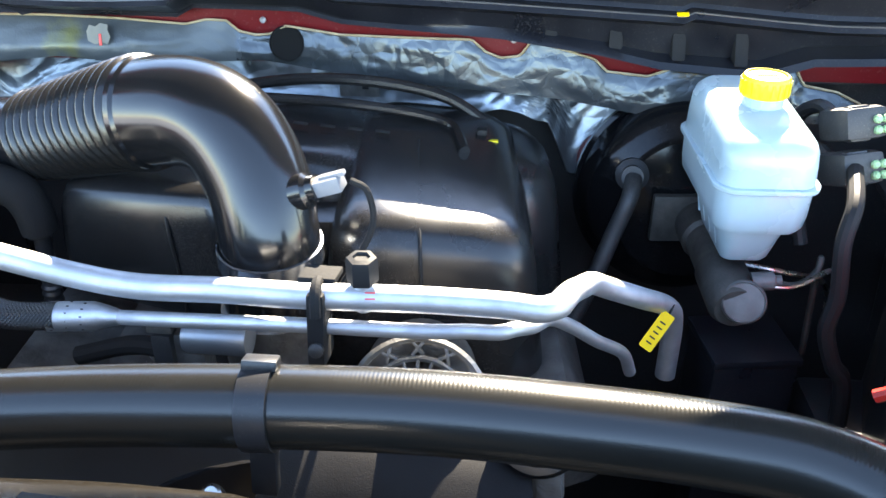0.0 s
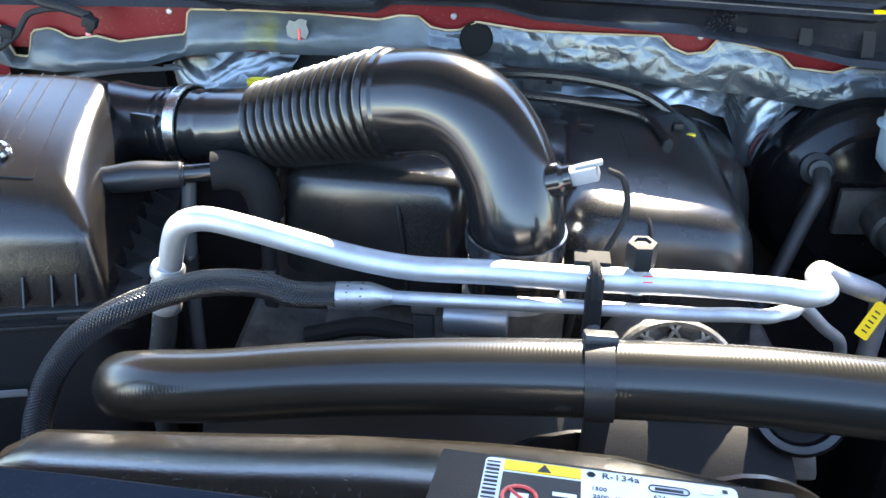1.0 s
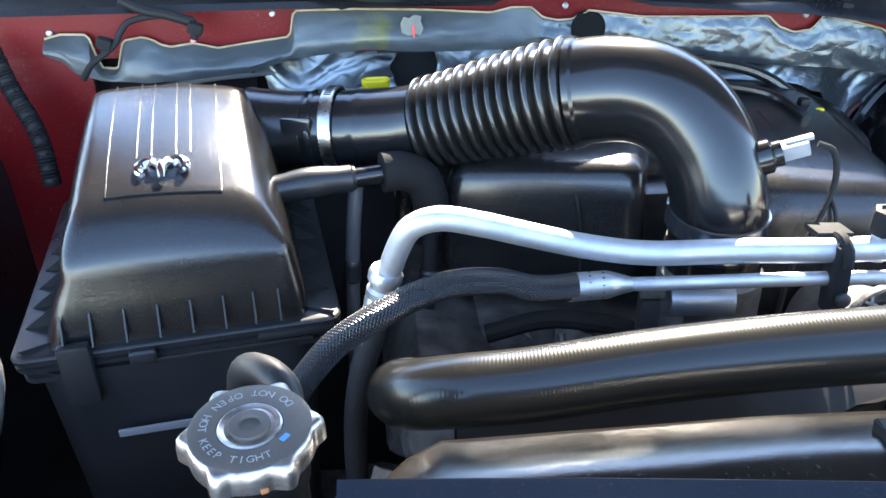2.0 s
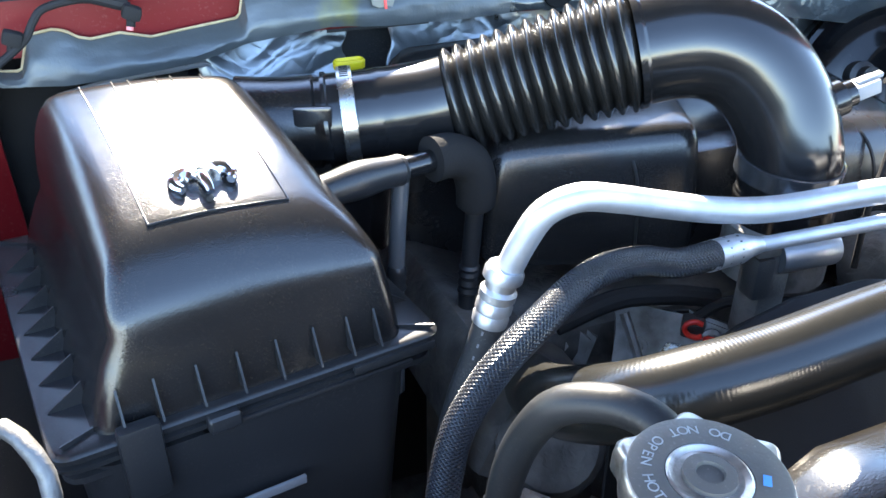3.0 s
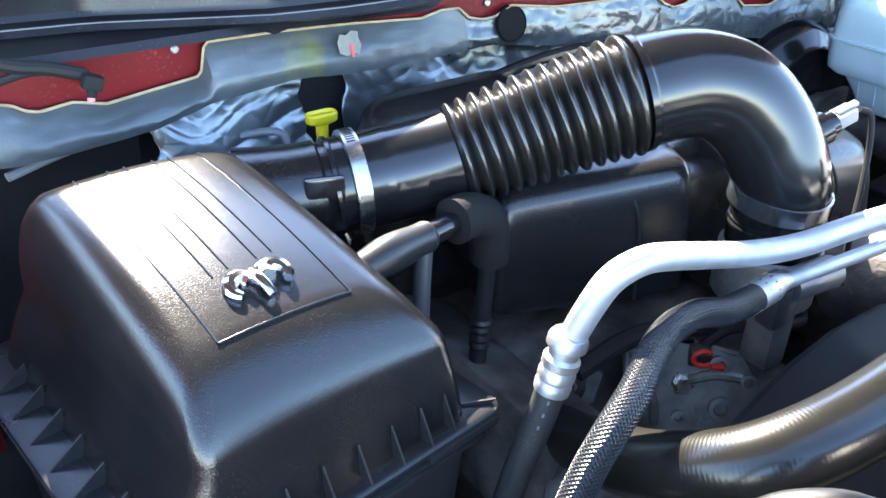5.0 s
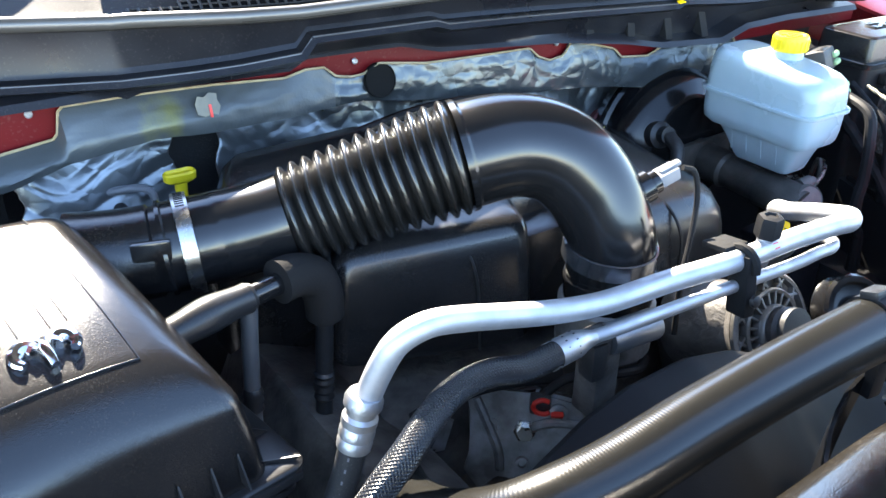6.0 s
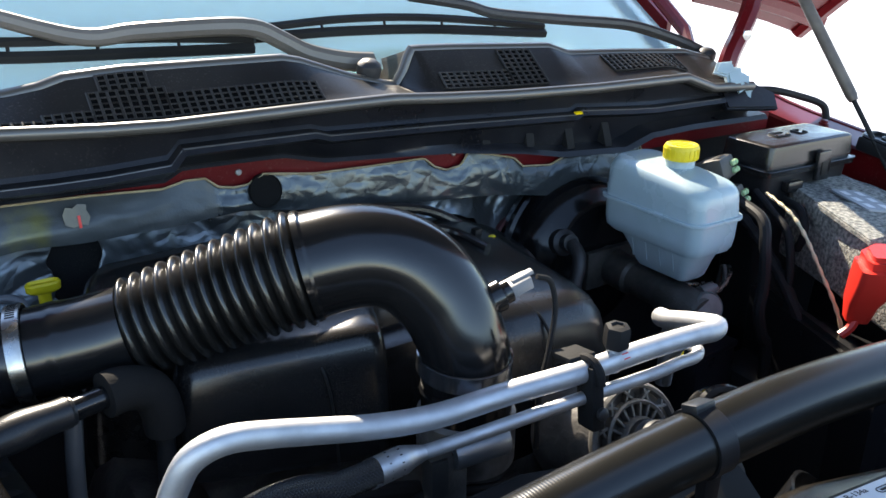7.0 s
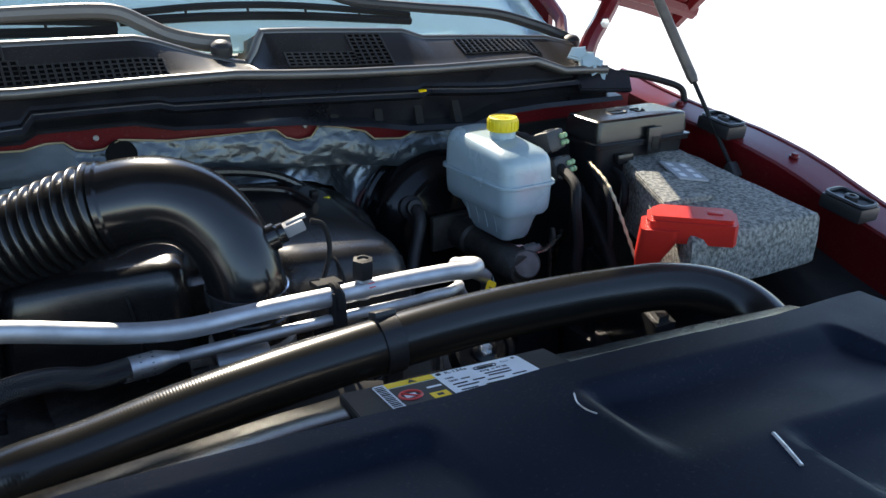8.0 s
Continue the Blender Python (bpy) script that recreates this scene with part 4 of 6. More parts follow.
part("band", turned([(0.0455, -0.007), (0.0472, -0.0065), (0.0472, 0.0065), (0.0455, 0.007), (0.044, 0.0), (0.0455, -0.007)], cm, 48), STEEL, clamp)
wa = radians(-118)
wp = cm @ Vector((0.049 * math.cos(wa), 0.049 * math.sin(wa), 0))
part("worm_housing", block(axes(wp, cd, cm.to_3x3() @ Vector((-math.sin(wa), math.cos(wa), 0))), 0.024, 0.010, 0.015, 0.003), STEEL, clamp)
part("screw_head", turned([(0.006, 0), (0.006, 0.008), (0.004, 0.009), (0.0, 0.009)], axes(wp, cm.to_3x3() @ Vector((math.sin(wa), -math.cos(wa), 0))) @ pose(0, 0, 0.012), 8), STEEL, clamp)
bm = bmesh.new()
for k in range(26):
    a = wa + radians(14 + 4 * k)
    p = cm @ Vector((0.0473 * math.cos(a), 0.0473 * math.sin(a), 0))
    block(axes(p, cm.to_3x3() @ Vector((math.cos(a), math.sin(a), 0)), cd), 0.008, 0.0012, 0.0006, 0, bm=bm)
part("thread_slots", bm, INK, clamp)

# temperature sensor in the elbow
sens = thing("air_sensor", (-0.100, 0.682, 1.075), "pale grey connector on a black sensor in the duct", "sensor")
sx = (0.92, -0.20, 0.34)
part("boss", turned([(0.016, -0.02), (0.016, 0.002), (0.012, 0.005), (0.012, 0.012), (0.0, 0.012)], axes((-0.110, 0.684, 1.078), sx), 24), GLOSS, sens)
part("plug", block(axes((-0.090, 0.680, 1.086), sx, (0, 1, 0)), 0.017, 0.014, 0.027, 0.002), GREYP, sens, "pale grey plug")
part("latch", block(axes((-0.086, 0.679, 1.095), sx, (0, 1, 0)), 0.007, 0.004, 0.024, 0.001), GREYP, sens)
part("wire", sweep([(-0.070, 0.675, 1.092), (-0.056, 0.670, 1.085), (-0.052, 0.665, 1.055), (-0.070, 0.652, 1.02), (-0.090, 0.64, 0.985), (-0.10, 0.63, 0.93)], 0.003, n=40, seg=8), FOAM, sens, "dull black sheathed wire")

# ---- air filter box ----
BX = Matrix.Translation((-0.672, 0.7900, 0)) @ pose(0, 0, 0, 0, 0, 8.5)
box = thing("air_filter_box", (-0.675, 0.7955, 0.31), "satin black air filter box with a domed lid", "air filter box")


def lid_z(u, v):
    return 1.092 + 0.12 * v - 0.9 * (u + 0.025) ** 2 - 0.62 * (v - 0.055) ** 2


def dense(ring, gap=0.012):
    """The outline with more points along its straight stretches."""
    out = []
    for (ax, ay), (bx, by) in zip(ring, ring[1:] + ring[:1]):
        n = max(1, int(math.hypot(bx - ax, by - ay) / gap))
        out += [(ax + (bx - ax) * k / n, ay + (by - ay) * k / n) for k in range(n)]
    return out


LID_AT = [(w, d) for w, d in dense(rrect(0.238, 0.305, 0.016, 8))]


def lid_ring(inset, left):
    return [(x * (0.238 - 2 * (inset * 0.74 if x > 0 else left)) / 0.238, y * (0.305 - 2 * inset) / 0.305) for x, y in LID_AT]


rings = []
for z, inset, left in ((0.953, 0.0, 0.009), (0.975, 0.003, 0.0155), (0.995, 0.007, 0.0235), (1.012, 0.011, 0.032)):
    rings.append([BX @ Vector((x, y, z)) for x, y in lid_ring(inset, left)])
for k in range(1, 9):
    a = radians(90 * k / 8)
    inset = 0.011 + 0.047 * (1 - math.cos(a)) + 0.002 * k / 8
    ring = []
    for x, y in lid_ring(inset, 0.032 + 0.028 * (1 - math.cos(a))):
        t = lid_z(x, y)
        ring.append(BX @ Vector((x, y, 1.012 + (t - 1.012) * math.sin(a))))
    rings.append(ring)
for s_ in (0.94, 0.87, 0.79, 0.7, 0.6, 0.5, 0.4, 0.3, 0.2, 0.1, 0.01):
    rings.append([BX @ Vector((x * s_, y * s_, lid_z(x * s_, y * s_))) for x, y in lid_ring(0.060, 0.060)])
lid = part("lid", loft(rings), SATIN, box, "dusty satin lid with a raised panel")
# raised lines of the panel and the bright badge
top = lambda u, v, up=0.0: BX @ Vector((u, v, lid_z(u, v) + up))
for a, b in (((-0.043, -0.096), (0.0555, -0.096)), ((-0.043, -0.096), (-0.043, 0.100)), ((0.0555, -0.096), (0.0555, 0.100)), ((-0.018, -0.048), (-0.018, 0.1)), ((-0.005, -0.045), (-0.005, 0.1)), ((0.017, -0.044), (0.017, 0.1)), ((0.030, -0.042), (0.030, 0.1))):
    part("raised_line", sweep([top(a[0] + (b[0] - a[0]) * k / 8, a[1] + (b[1] - a[1]) * k / 8, 0.0003) for k in range(9)], 0.0007, seg=6, curve=False), SATIN, lid)
EM = axes(top(0.005, -0.069), (0, -0.16, 1), (1, 0.15, 0))


def horn(side):
    return [EM @ Vector((side * (0.0125 + 0.0075 * math.cos(a)), 0.002 + 0.009 * math.sin(a), 0.003)) for a in (radians(170 - 32 * k) for k in range(8))]


badge = part("badge", sweep([EM @ Vector((0, 0.010, 0.002)), EM @ Vector((0, 0.003, 0.0045)), EM @ Vector((0, -0.006, 0.0045)), EM @ Vector((0, -0.013, 0.002))], lambda u, s: 0.0062 - 0.0030 * u, n=14, seg=12), CHROME, lid, "bright chrome badge of curved lobes")
for side in (-1, 1):
    part("badge_lobe", sweep(horn(side), lambda u, s: 0.0072 - 0.0040 * u ** 2, n=26, seg=10), CHROME, badge)
flange = part("flange", loft([[BX @ Vector((0.0045 + x, 0.004 + y, z)) for x, y in rrect(w, d, 0.014, 6)] for z, w, d in ((0.922, 0.264, 0.308), (0.924, 0.276, 0.319), (0.929, 0.276, 0.319), (0.930, 0.268, 0.311), (0.936, 0.268, 0.311), (0.937, 0.283, 0.326), (0.941, 0.284, 0.327), (0.942, 0.276, 0.320), (0.945, 0.276, 0.320), (0.946, 0.285, 0.328), (0.950, 0.286, 0.329), (0.9515, 0.284, 0.327), (0.9525, 0.278, 0.322), (0.9535, 0.236, 0.300))]), MATTE, box, "double rim between lid and base")
part("base", loft([[BX @ Vector((x, y, z)) for x, y in rrect(w, d, 0.03, 6)] for z, w, d in ((0.31, 0.21, 0.26), (0.70, 0.225, 0.28), (0.90, 0.245, 0.312), (0.932, 0.25, 0.316))]), MATTE, box, "deep black base")


def fins(us, v, out):
    for u in us:
        m = BX @ Matrix.Translation((u, v, 0.959)) @ Matrix(((0, 0, 1, 0), (out, 0, 0, 0), (0, 1, 0, 0), (0, 0, 0, 1)))
        part("rib", slab([(0, 0), (0.014, 0), (0.0, 0.026)], m, 0.0016), MATTE, box)


fins([-0.092, -0.068, -0.04, -0.012, 0.016, 0.044, 0.07, 0.092], -0.150, -1)
fins([-0.09, -0.045, 0.0, 0.045, 0.09], 0.150, 1)
for v in (-0.11, -0.075, -0.04, -0.005, 0.03, 0.065, 0.10):
    for s in (-1, 1):
        m = BX @ Matrix.Translation((0.117 if s > 0 else -0.107, v, 0.953)) @ Matrix(((s, 0, 0, 0), (0, 0, 1, 0), (0, 1, 0, 0), (0, 0, 0, 1)))
        part("rib", slab([(0, 0), (0.025, 0), (0.0, 0.018)], m, 0.0016), MATTE, box)
for u0, v0, u1, v1 in ((-0.104, -0.139, -0.131, -0.150), (0.112, -0.138, 0.142, -0.155), (-0.104, 0.140, -0.131, 0.160), (0.112, 0.140, 0.142, 0.160)):
    a_, b_ = BX @ Vector((u0, v0, 0.956)), BX @ Vector((u1, v1, 0.952))
    d_ = Vector((b_.x - a_.x, b_.y - a_.y, 0)).normalized()
    part("corner_rib", slab([(0, 0), ((b_ - a_).length, 0), (0.0, 0.034)], axes(a_, (-d_.y, d_.x, 0), d_), 0.0016), MATTE, box)
strap = part("latch_strap", block(BX @ pose(-0.084, -0.1625, 0.932), 0.028, 0.012, 0.062, 0.004), MATTE, box, "black locking strap")
part("tab", block(BX @ pose(-0.029, -0.163, 0.943), 0.024, 0.012, 0.014, 0.005, 3), MATTE, box)
part("rail", block(BX @ pose(0.045, -0.158, 0.934), 0.15, 0.006, 0.005, 0.002), MATTE, box)
part("rail", block(BX @ pose(0.105, -0.160, 0.943), 0.07, 0.006, 0.008, 0.003), MATTE, box)
part("outlet", sweep(spline(stretch(share((-0.598, 0.904, 1.039)), share((-0.511, 0.878, 1.047))), 40)[0], lambda u, s: (0.0430 + 0.006 * max(0.0, 1 - u / 0.6) ** 1.5) if u < 0.75 else 0.0405, seg=40, curve=False), SATIN, box, "round outlet spigot")
part("stripe_label", block(BX @ pose(-0.02, -0.162, 0.86, 3, 0, 0), 0.09, 0.003, 0.008, 0.001), GREYP, box, "pale strip on the base")

# breather hose from the box to the engine cover
br = thing("breather_hose", (-0.43, 0.79, 0.95), "black breather hose with a fat foam elbow", "breather hose")
part("sleeve", sweep([(-0.579, 0.758, 1.032), (-0.525, 0.773, 1.033), (-0.487, 0.782, 1.0315)], lambda u, s: 0.0148 - 0.0012 * math.sin(u * 9) if u < 0.96 else 0.0125, n=48, seg=20), MATTE, br)
part("pipe", sweep([(-0.50, 0.779, 1.0315), (-0.44, 0.791, 1.033)], 0.0102, n=6, seg=18), GLOSS, br)
part("elbow", sweep([(-0.459, 0.787, 1.034), (-0.440, 0.791, 1.033), (-0.420, 0.795, 1.022), (-0.411, 0.797, 1.0), (-0.409, 0.799, 0.972)], lambda u, s: 0.0205 - 0.002 * u if u < 0.97 else 0.014, n=40, seg=24), DARKFOAM, br, "thick dull foam elbow")
part("drop_tube", sweep([(-0.409, 0.799, 0.98), (-0.412, 0.80, 0.93), (-0.416, 0.80, 0.86), (-0.42, 0.80, 0.78)], 0.0088, n=20, seg=14), MATTE, br, "black tube below the foam")
part("cuff", turned([(0.0092, -0.016), (0.0108, -0.014), (0.0092, -0.009), (0.0108, -0.005), (0.0092, 0.0), (0.0108, 0.005), (0.0092, 0.009), (0.0108, 0.013), (0.0088, 0.016)], axes((-0.414, 0.80, 0.895), (0.05, 0, 1)), 20), MATTE, br, "ribbed black cuff")
part("side_tube", sweep([(-0.486, 0.790, 1.02), (-0.492, 0.785, 0.97), (-0.497, 0.78, 0.90), (-0.50, 0.775, 0.80)], 0.0078, n=30, seg=14), GREYTUBE, br, "grey shiny side tube")
part("tube_cuff", turned([(0.0088, -0.012), (0.0098, -0.010), (0.0088, -0.006), (0.0098, -0.002), (0.0088, 0.002), (0.0098, 0.006), (0.0088, 0.010), (0.0078, 0.012)], axes((-0.4955, 0.781, 0.925), (0.07, 0.07, 1)), 20), MATTE, br, "ribbed black cuff")

# dipstick with a yellow ring
dip = thing("dipstick", (-0.464, 1.0, 0.9), "yellow plastic dipstick handle behind the bellows", "dipstick")
part("handle", loft([[Vector((-0.460 + x, 1.022 + y, z - 0.013)) for x, y in rrect(w, d, 0.03, 5)] for z, w, d in ((1.036, 0.012, 0.012), (1.056, 0.014, 0.012), (1.058, 0.030, 0.014), (1.060, 0.035, 0.017), (1.067, 0.036, 0.018), (1.069, 0.033, 0.015), (1.066, 0.028, 0.011), (1.0655, 0.01, 0.004))]), YELLOW, dip, "flat oval grip on a stem")
part("tube", sweep([(-0.460, 1.022, 1.027), (-0.455, 1.02, 0.98), (-0.43, 1.0, 0.88), (-0.41, 0.95, 0.80)], 0.007, n=20, seg=10), STEEL, dip)

# flat tab on the box outlet
part("outlet_tab", block(pose(-0.546, 0.848, 1.048, 0, 0, -18), 0.034, 0.008, 0.050, 0.003), GLOSS, box)

# ---- refrigerant lines ----
ac = thing("refrigerant_lines", (-0.10, 0.57, 0.9), "two bright bare aluminium refrigerant pipes crossing the bay", "refrigerant pipes")
BIG = [(-0.467, 0.638, 0.977), (-0.459, 0.636, 1.003), (-0.449, 0.629, 1.035), (-0.437, 0.623, 1.057), (-0.413, 0.618, 1.066), (-0.378, 0.618, 1.058), (-0.345, 0.618, 1.048), (-0.289, 0.614, 1.034), (-0.236, 0.606, 1.029), (-0.165, 0.595, 1.033), (-0.102, 0.582, 1.037), (-0.010, 0.579, 1.036),
       (0.056, 0.575, 1.034), (0.081, 0.574, 1.031), (0.097, 0.581, 1.030), (0.104, 0.598, 1.024), (0.116, 0.634, 1.009), (0.131, 0.670, 0.992), (0.145, 0.692, 0.983), (0.164, 0.706, 0.969), (0.198, 0.720, 0.950), (0.235, 0.747, 0.922), (0.246, 0.757, 0.894), (0.248, 0.760, 0.826)]
big = part("suction_pipe", sweep(BIG, 0.0106, n=160, seg=20), ALU, ac, "wide aluminium pipe with bends")
CB = axes((-0.4645, 0.6375, 0.988), (-0.22, 0.06, -1))
part("collar", turned([(0.0, -0.022), (0.0135, -0.022), (0.0155, -0.018), (0.0155, -0.012), (0.0120, -0.010), (0.0120, -0.004), (0.0145, -0.001), (0.0145, 0.005), (0.0125, 0.007), (0.0145, 0.011), (0.0145, 0.016), (0.0125, 0.018), (0.0145, 0.022), (0.014, 0.028), (0.0, 0.028)], CB, 28), CRIMP, big, "ringed crimp collar")
part("rubber_hose", sweep([(-0.469, 0.639, 0.968), (-0.477, 0.641, 0.935), (-0.489, 0.646, 0.89), (-0.499, 0.654, 0.82), (-0.502, 0.66, 0.72)], 0.0118, n=30, seg=18), DULL, ac, "black rubber hose below the collar")
for k in range(5):
    part("print_bar", block(axes(Vector((-0.4715, 0.6395, 0.957)).lerp(Vector((-0.486, 0.645, 0.90)), k / 5) + Vector((-0.0085, -0.0085, 0)), (-0.7, -0.7, 0.1), (-0.2, 0.1, -1)), 0.0035, 0.0016, 0.0006, 0), GREYP, ac)
SMALL = [(-0.269, 0.601, 1.003), (-0.216, 0.593, 1.006), (-0.102, 0.578, 1.012), (-0.012, 0.571, 1.012), (0.028, 0.570, 1.013), (0.052, 0.570, 1.012), (0.066, 0.577, 1.011), (0.081, 0.591, 1.004), (0.098, 0.618, 0.993), (0.122, 0.646, 0.966), (0.151, 0.671, 0.933), (0.184, 0.702, 0.897), (0.197, 0.714, 0.865)]
part("liquid_pipe", sweep(SMALL, 0.0062, n=90, seg=16), ALU, ac, "narrow aluminium pipe")
cr = part("crimp", sweep([(-0.309, 0.5955, 1.006), (-0.287, 0.598, 1.005), (-0.268, 0.6005, 1.0035), (-0.253, 0.5985, 1.0038)], lambda u, s: 0.0122 if u < 0.62 else 0.0122 - 0.006 * (u - 0.62) / 0.38, n=24, seg=24), CRIMP, ac, "dimpled aluminium crimp sleeve")
for i in range(3):
    for k in range(12):
        a = 2 * math.pi * (k + 0.5 * (i % 2)) / 12
        c = Vector((-0.303 + 0.012 * i, 0.5962 + 0.0014 * i, 1.0058 - 0.0006 * i))
        part("dimple", block(axes(c + 0.0119 * Vector((0.15 * math.cos(a), math.cos(a), math.sin(a))).normalized(), (0, math.cos(a), math.sin(a))) @ pose(0, 0, 0.0004), 0.0022, 0.0012, 0.0006, 0.0002), PIT, cr)
part("braided_hose", sweep([(-0.302, 0.595, 1.007), (-0.337, 0.594, 1.008), (-0.368, 0.597, 1.015), (-0.404, 0.592, 1.019), (-0.436, 0.579, 1.018), (-0.470, 0.562, 1.011), (-0.500, 0.553, 0.996), (-0.520, 0.549, 0.977), (-0.538, 0.544, 0.953), (-0.549, 0.536, 0.928), (-0.556, 0.529, 0.902), (-0.558, 0.526, 0.884)],
                           0.0116, n=120, seg=24), BRAID, ac, "black braided sleeve hose")
part("end_fitting", turned([(0.0, -0.002), (0.0135, -0.002), (0.014, 0.004), (0.0135, 0.02), (0.009, 0.024), (0.009, 0.05), (0.0, 0.05)], axes((-0.5575, 0.527, 0.893), (0.05, 0.06, -1)), 24), CRIMP, ac, "aluminium end fitting")
cl = part("pipe_clip", block(pose(-0.088, 0.574, 1.014, -8, 0, -6), 0.014, 0.024, 0.062, 0.003), FOAM, ac, "black plastic clip over both pipes")
part("clip_loop", sweep([(-0.088, 0.594, 1.031), (-0.088, 0.589, 1.046), (-0.088, 0.576, 1.0495), (-0.088, 0.565, 1.042), (-0.088, 0.562, 1.030)], 0.0045, n=20, seg=8), FOAM, cl)
part("clip_stud", turned([(0.006, 0), (0.006, 0.004), (0.003, 0.006), (0.0, 0.006)], axes((-0.0885, 0.5585, 1.003), (0, -1, 0.2)), 12), DULL, cl)
part("clip_foot", block(pose(-0.088, 0.60, 1.045, -10, 0, -6), 0.03, 0.03, 0.006, 0.002), FOAM, cl)
port = part("service_port", turned([(0.0075, -0.012), (0.0075, 0.012), (0.0095, 0.014), (0.0095, 0.018), (0.0, 0.018)], axes((-0.053, 0.582, 1.038), (0, -0.05, 1)), 18), ALU, ac, "aluminium service valve")
part("valve_cap", turned([(0.012, 0.0), (0.0125, 0.003), (0.0125, 0.018), (0.0115, 0.021), (0.007, 0.022), (0.006, 0.020), (0.0, 0.020)], axes((-0.053, 0.581, 1.0515), (0, -0.05, 1)), 6), RIM, port, "black hexagonal cap")
part("red_mark", block(axes((-0.047, 0.5722, 1.0432), (0, -0.75, 0.65)), 0.008, 0.006, 0.0008, 0.0002), PINK, ac, "small red ink mark")
ytag = thing("warning_tag", (0.213, 0.712, 0.93), "yellow printed tag tied to the refrigerant pipe", "tag")
tm = axes((0.219, 0.718, 0.912), (-0.05, -0.75, 0.65), (0.62, 0.60, 0.55))
part("card", slab(rrect(0.043, 0.014, 0.002, 2), tm, 0.0012), GOLD, ytag)
for i in range(5):
    part("print_bar", block(tm @ pose(-0.014 + 0.006 * i, 0.0, 0.0014), 0.0016, 0.006, 0.0003, 0), INK, ytag)
part("tie", sweep([tm @ Vector((0.022, 0, 0)), (0.238, 0.738, 0.930), (0.240, 0.748, 0.918)], 0.0012, n=10, seg=6), INK, ytag)

# ---- upper radiator hose ----
rh = thing("radiator_hose", (-0.10, 0.42, 0.9), "thick black rubber radiator hose arching across the bay", "radiator hose")
HOSE = [(-0.398, 0.689, 0.842), (-0.428, 0.630, 0.887), (-0.450, 0.568, 0.932), (-0.455, 0.523, 0.965), (-0.444, 0.489, 0.990), (-0.414, 0.470, 1.006), (-0.363, 0.461, 1.015), (-0.289, 0.456, 1.027), (-0.199, 0.449, 1.038), (-0.099, 0.440, 1.046),
        (0.0, 0.431, 1.050), (0.10, 0.420, 1.048), (0.170, 0.410, 1.045), (0.220, 0.397, 1.043), (0.262, 0.372, 1.037), (0.283, 0.335, 1.026), (0.277, 0.29, 1.008), (0.255, 0.25, 0.978)]
part("hose", sweep(HOSE, lambda u, s: 0.0260, n=220, seg=36), RUBBER, rh, "ribbed satin rubber hose")
bp = Vector((-0.1025, 0.4403, 1.0458))
bd = Vector((1, -0.085, 0.055)).normalized()
bm_ = axes(bp, bd, (0, 0, 1))
strapb = part("support_strap", turned([(0.0262, -0.0095), (0.0282, -0.0095), (0.0282, 0.0095), (0.0262, 0.0095), (0.0258, 0.0), (0.0262, -0.0095)], bm_, 40), MATTE, rh, "black plastic support strap")
part("strap_clip", block(axes(bp + Vector((0, 0.008, 0.0275)), (0.05, 0.35, 1)), 0.022, 0.016, 0.007, 0.002), MATTE, strapb)
part("strap_stem", block(pose(-0.103, 0.430, 1.005, 0, 3, -5), 0.017, 0.010, 0.04, 0.002), MATTE, strapb)
part("strap_pin", turned([(0.006, 0), (0.006, 0.012), (0.004, 0.014), (0.0, 0.014)], axes((-0.128, 0.405, 1.005), (0, -0.6, 0.8)), 12), STEEL, strapb)

# ---- radiator top, shroud, cap, cover ----
SH = [(-0.52, 0.330), (-0.44, 0.335), (-0.25, 0.337), (-0.17, 0.334), (-0.10, 0.326), (0.01, 0.291), (0.14, 0.270), (0.26, 0.246)]
rings = []
for i in range(40):
    x = -0.514 + 0.766 * i / 39
    y = lerp_at(SH, x)
    e = min(1.0, math.sqrt(max(0.0, (i + 0.4) / 4))) if i < 4 else 1.0
    w = 0.002 * noise.noise(Vector((x * 14, 0, 0)))
    rings.append([(x, y + 0.036, 0.90), (x, y + 0.036, 1.045 * e + 0.9 * (1 - e)), (x, y + 0.031, 1.056 * e + 0.92 * (1 - e)), (x, y + 0.020 + w, 1.063 * e + 0.93 * (1 - e)), (x, y + 0.005, 1.066 * e + 0.93 * (1 - e)),
                  (x, y - 0.010, 1.073 * e + 0.93 * (1 - e) + w), (x, y - 0.028, 1.074 * e + 0.93 * (1 - e)), (x, y - 0.05, 1.068 * e + 0.93 * (1 - e)), (x, y - 0.07, 1.05), (x, y - 0.07, 0.90)])
shroud = part("fan_shroud", loft(rings), SHROUD)
tagged(shroud, "shiny brown-black plastic fan shroud along the radiator top", "fan shroud")
GUARD = [(-0.41, 0.915), (-0.36, 0.950), (-0.31, 0.976), (-0.26, 0.988), (-0.19, 0.988), (-0.13, 0.972), (-0.08, 0.948), (0.0, 0.925), (0.08, 0.910)]
rows = []
for k in range(50):
    x = -0.41 + 0.49 * k / 49
    z = lerp_at(GUARD, x)
    rows.append([(x, 0.405, z - 0.10), (x, 0.445, z - 0.075), (x, 0.485, z - 0.035), (x, 0.515, z - 0.012), (x, 0.535, z - 0.002), (x, 0.545, z), (x, 0.551, z - 0.004), (x, 0.553, z - 0.014), (x, 0.55, z - 0.16)])
part("fan_guard", ribbon(rows, 0.003), RIM, shroud, "smooth black guard over the fan")
part("shroud_wall", block(pose(-0.10, 0.345, 0.60, 0, 0, -6), 0.70, 0.05, 0.58, 0.01), MATTE, shroud)

PM = axes((-0.116, 0.294, 1.0795), (0.03, 0.16, 1), (0.99, -0.125, 0.05))
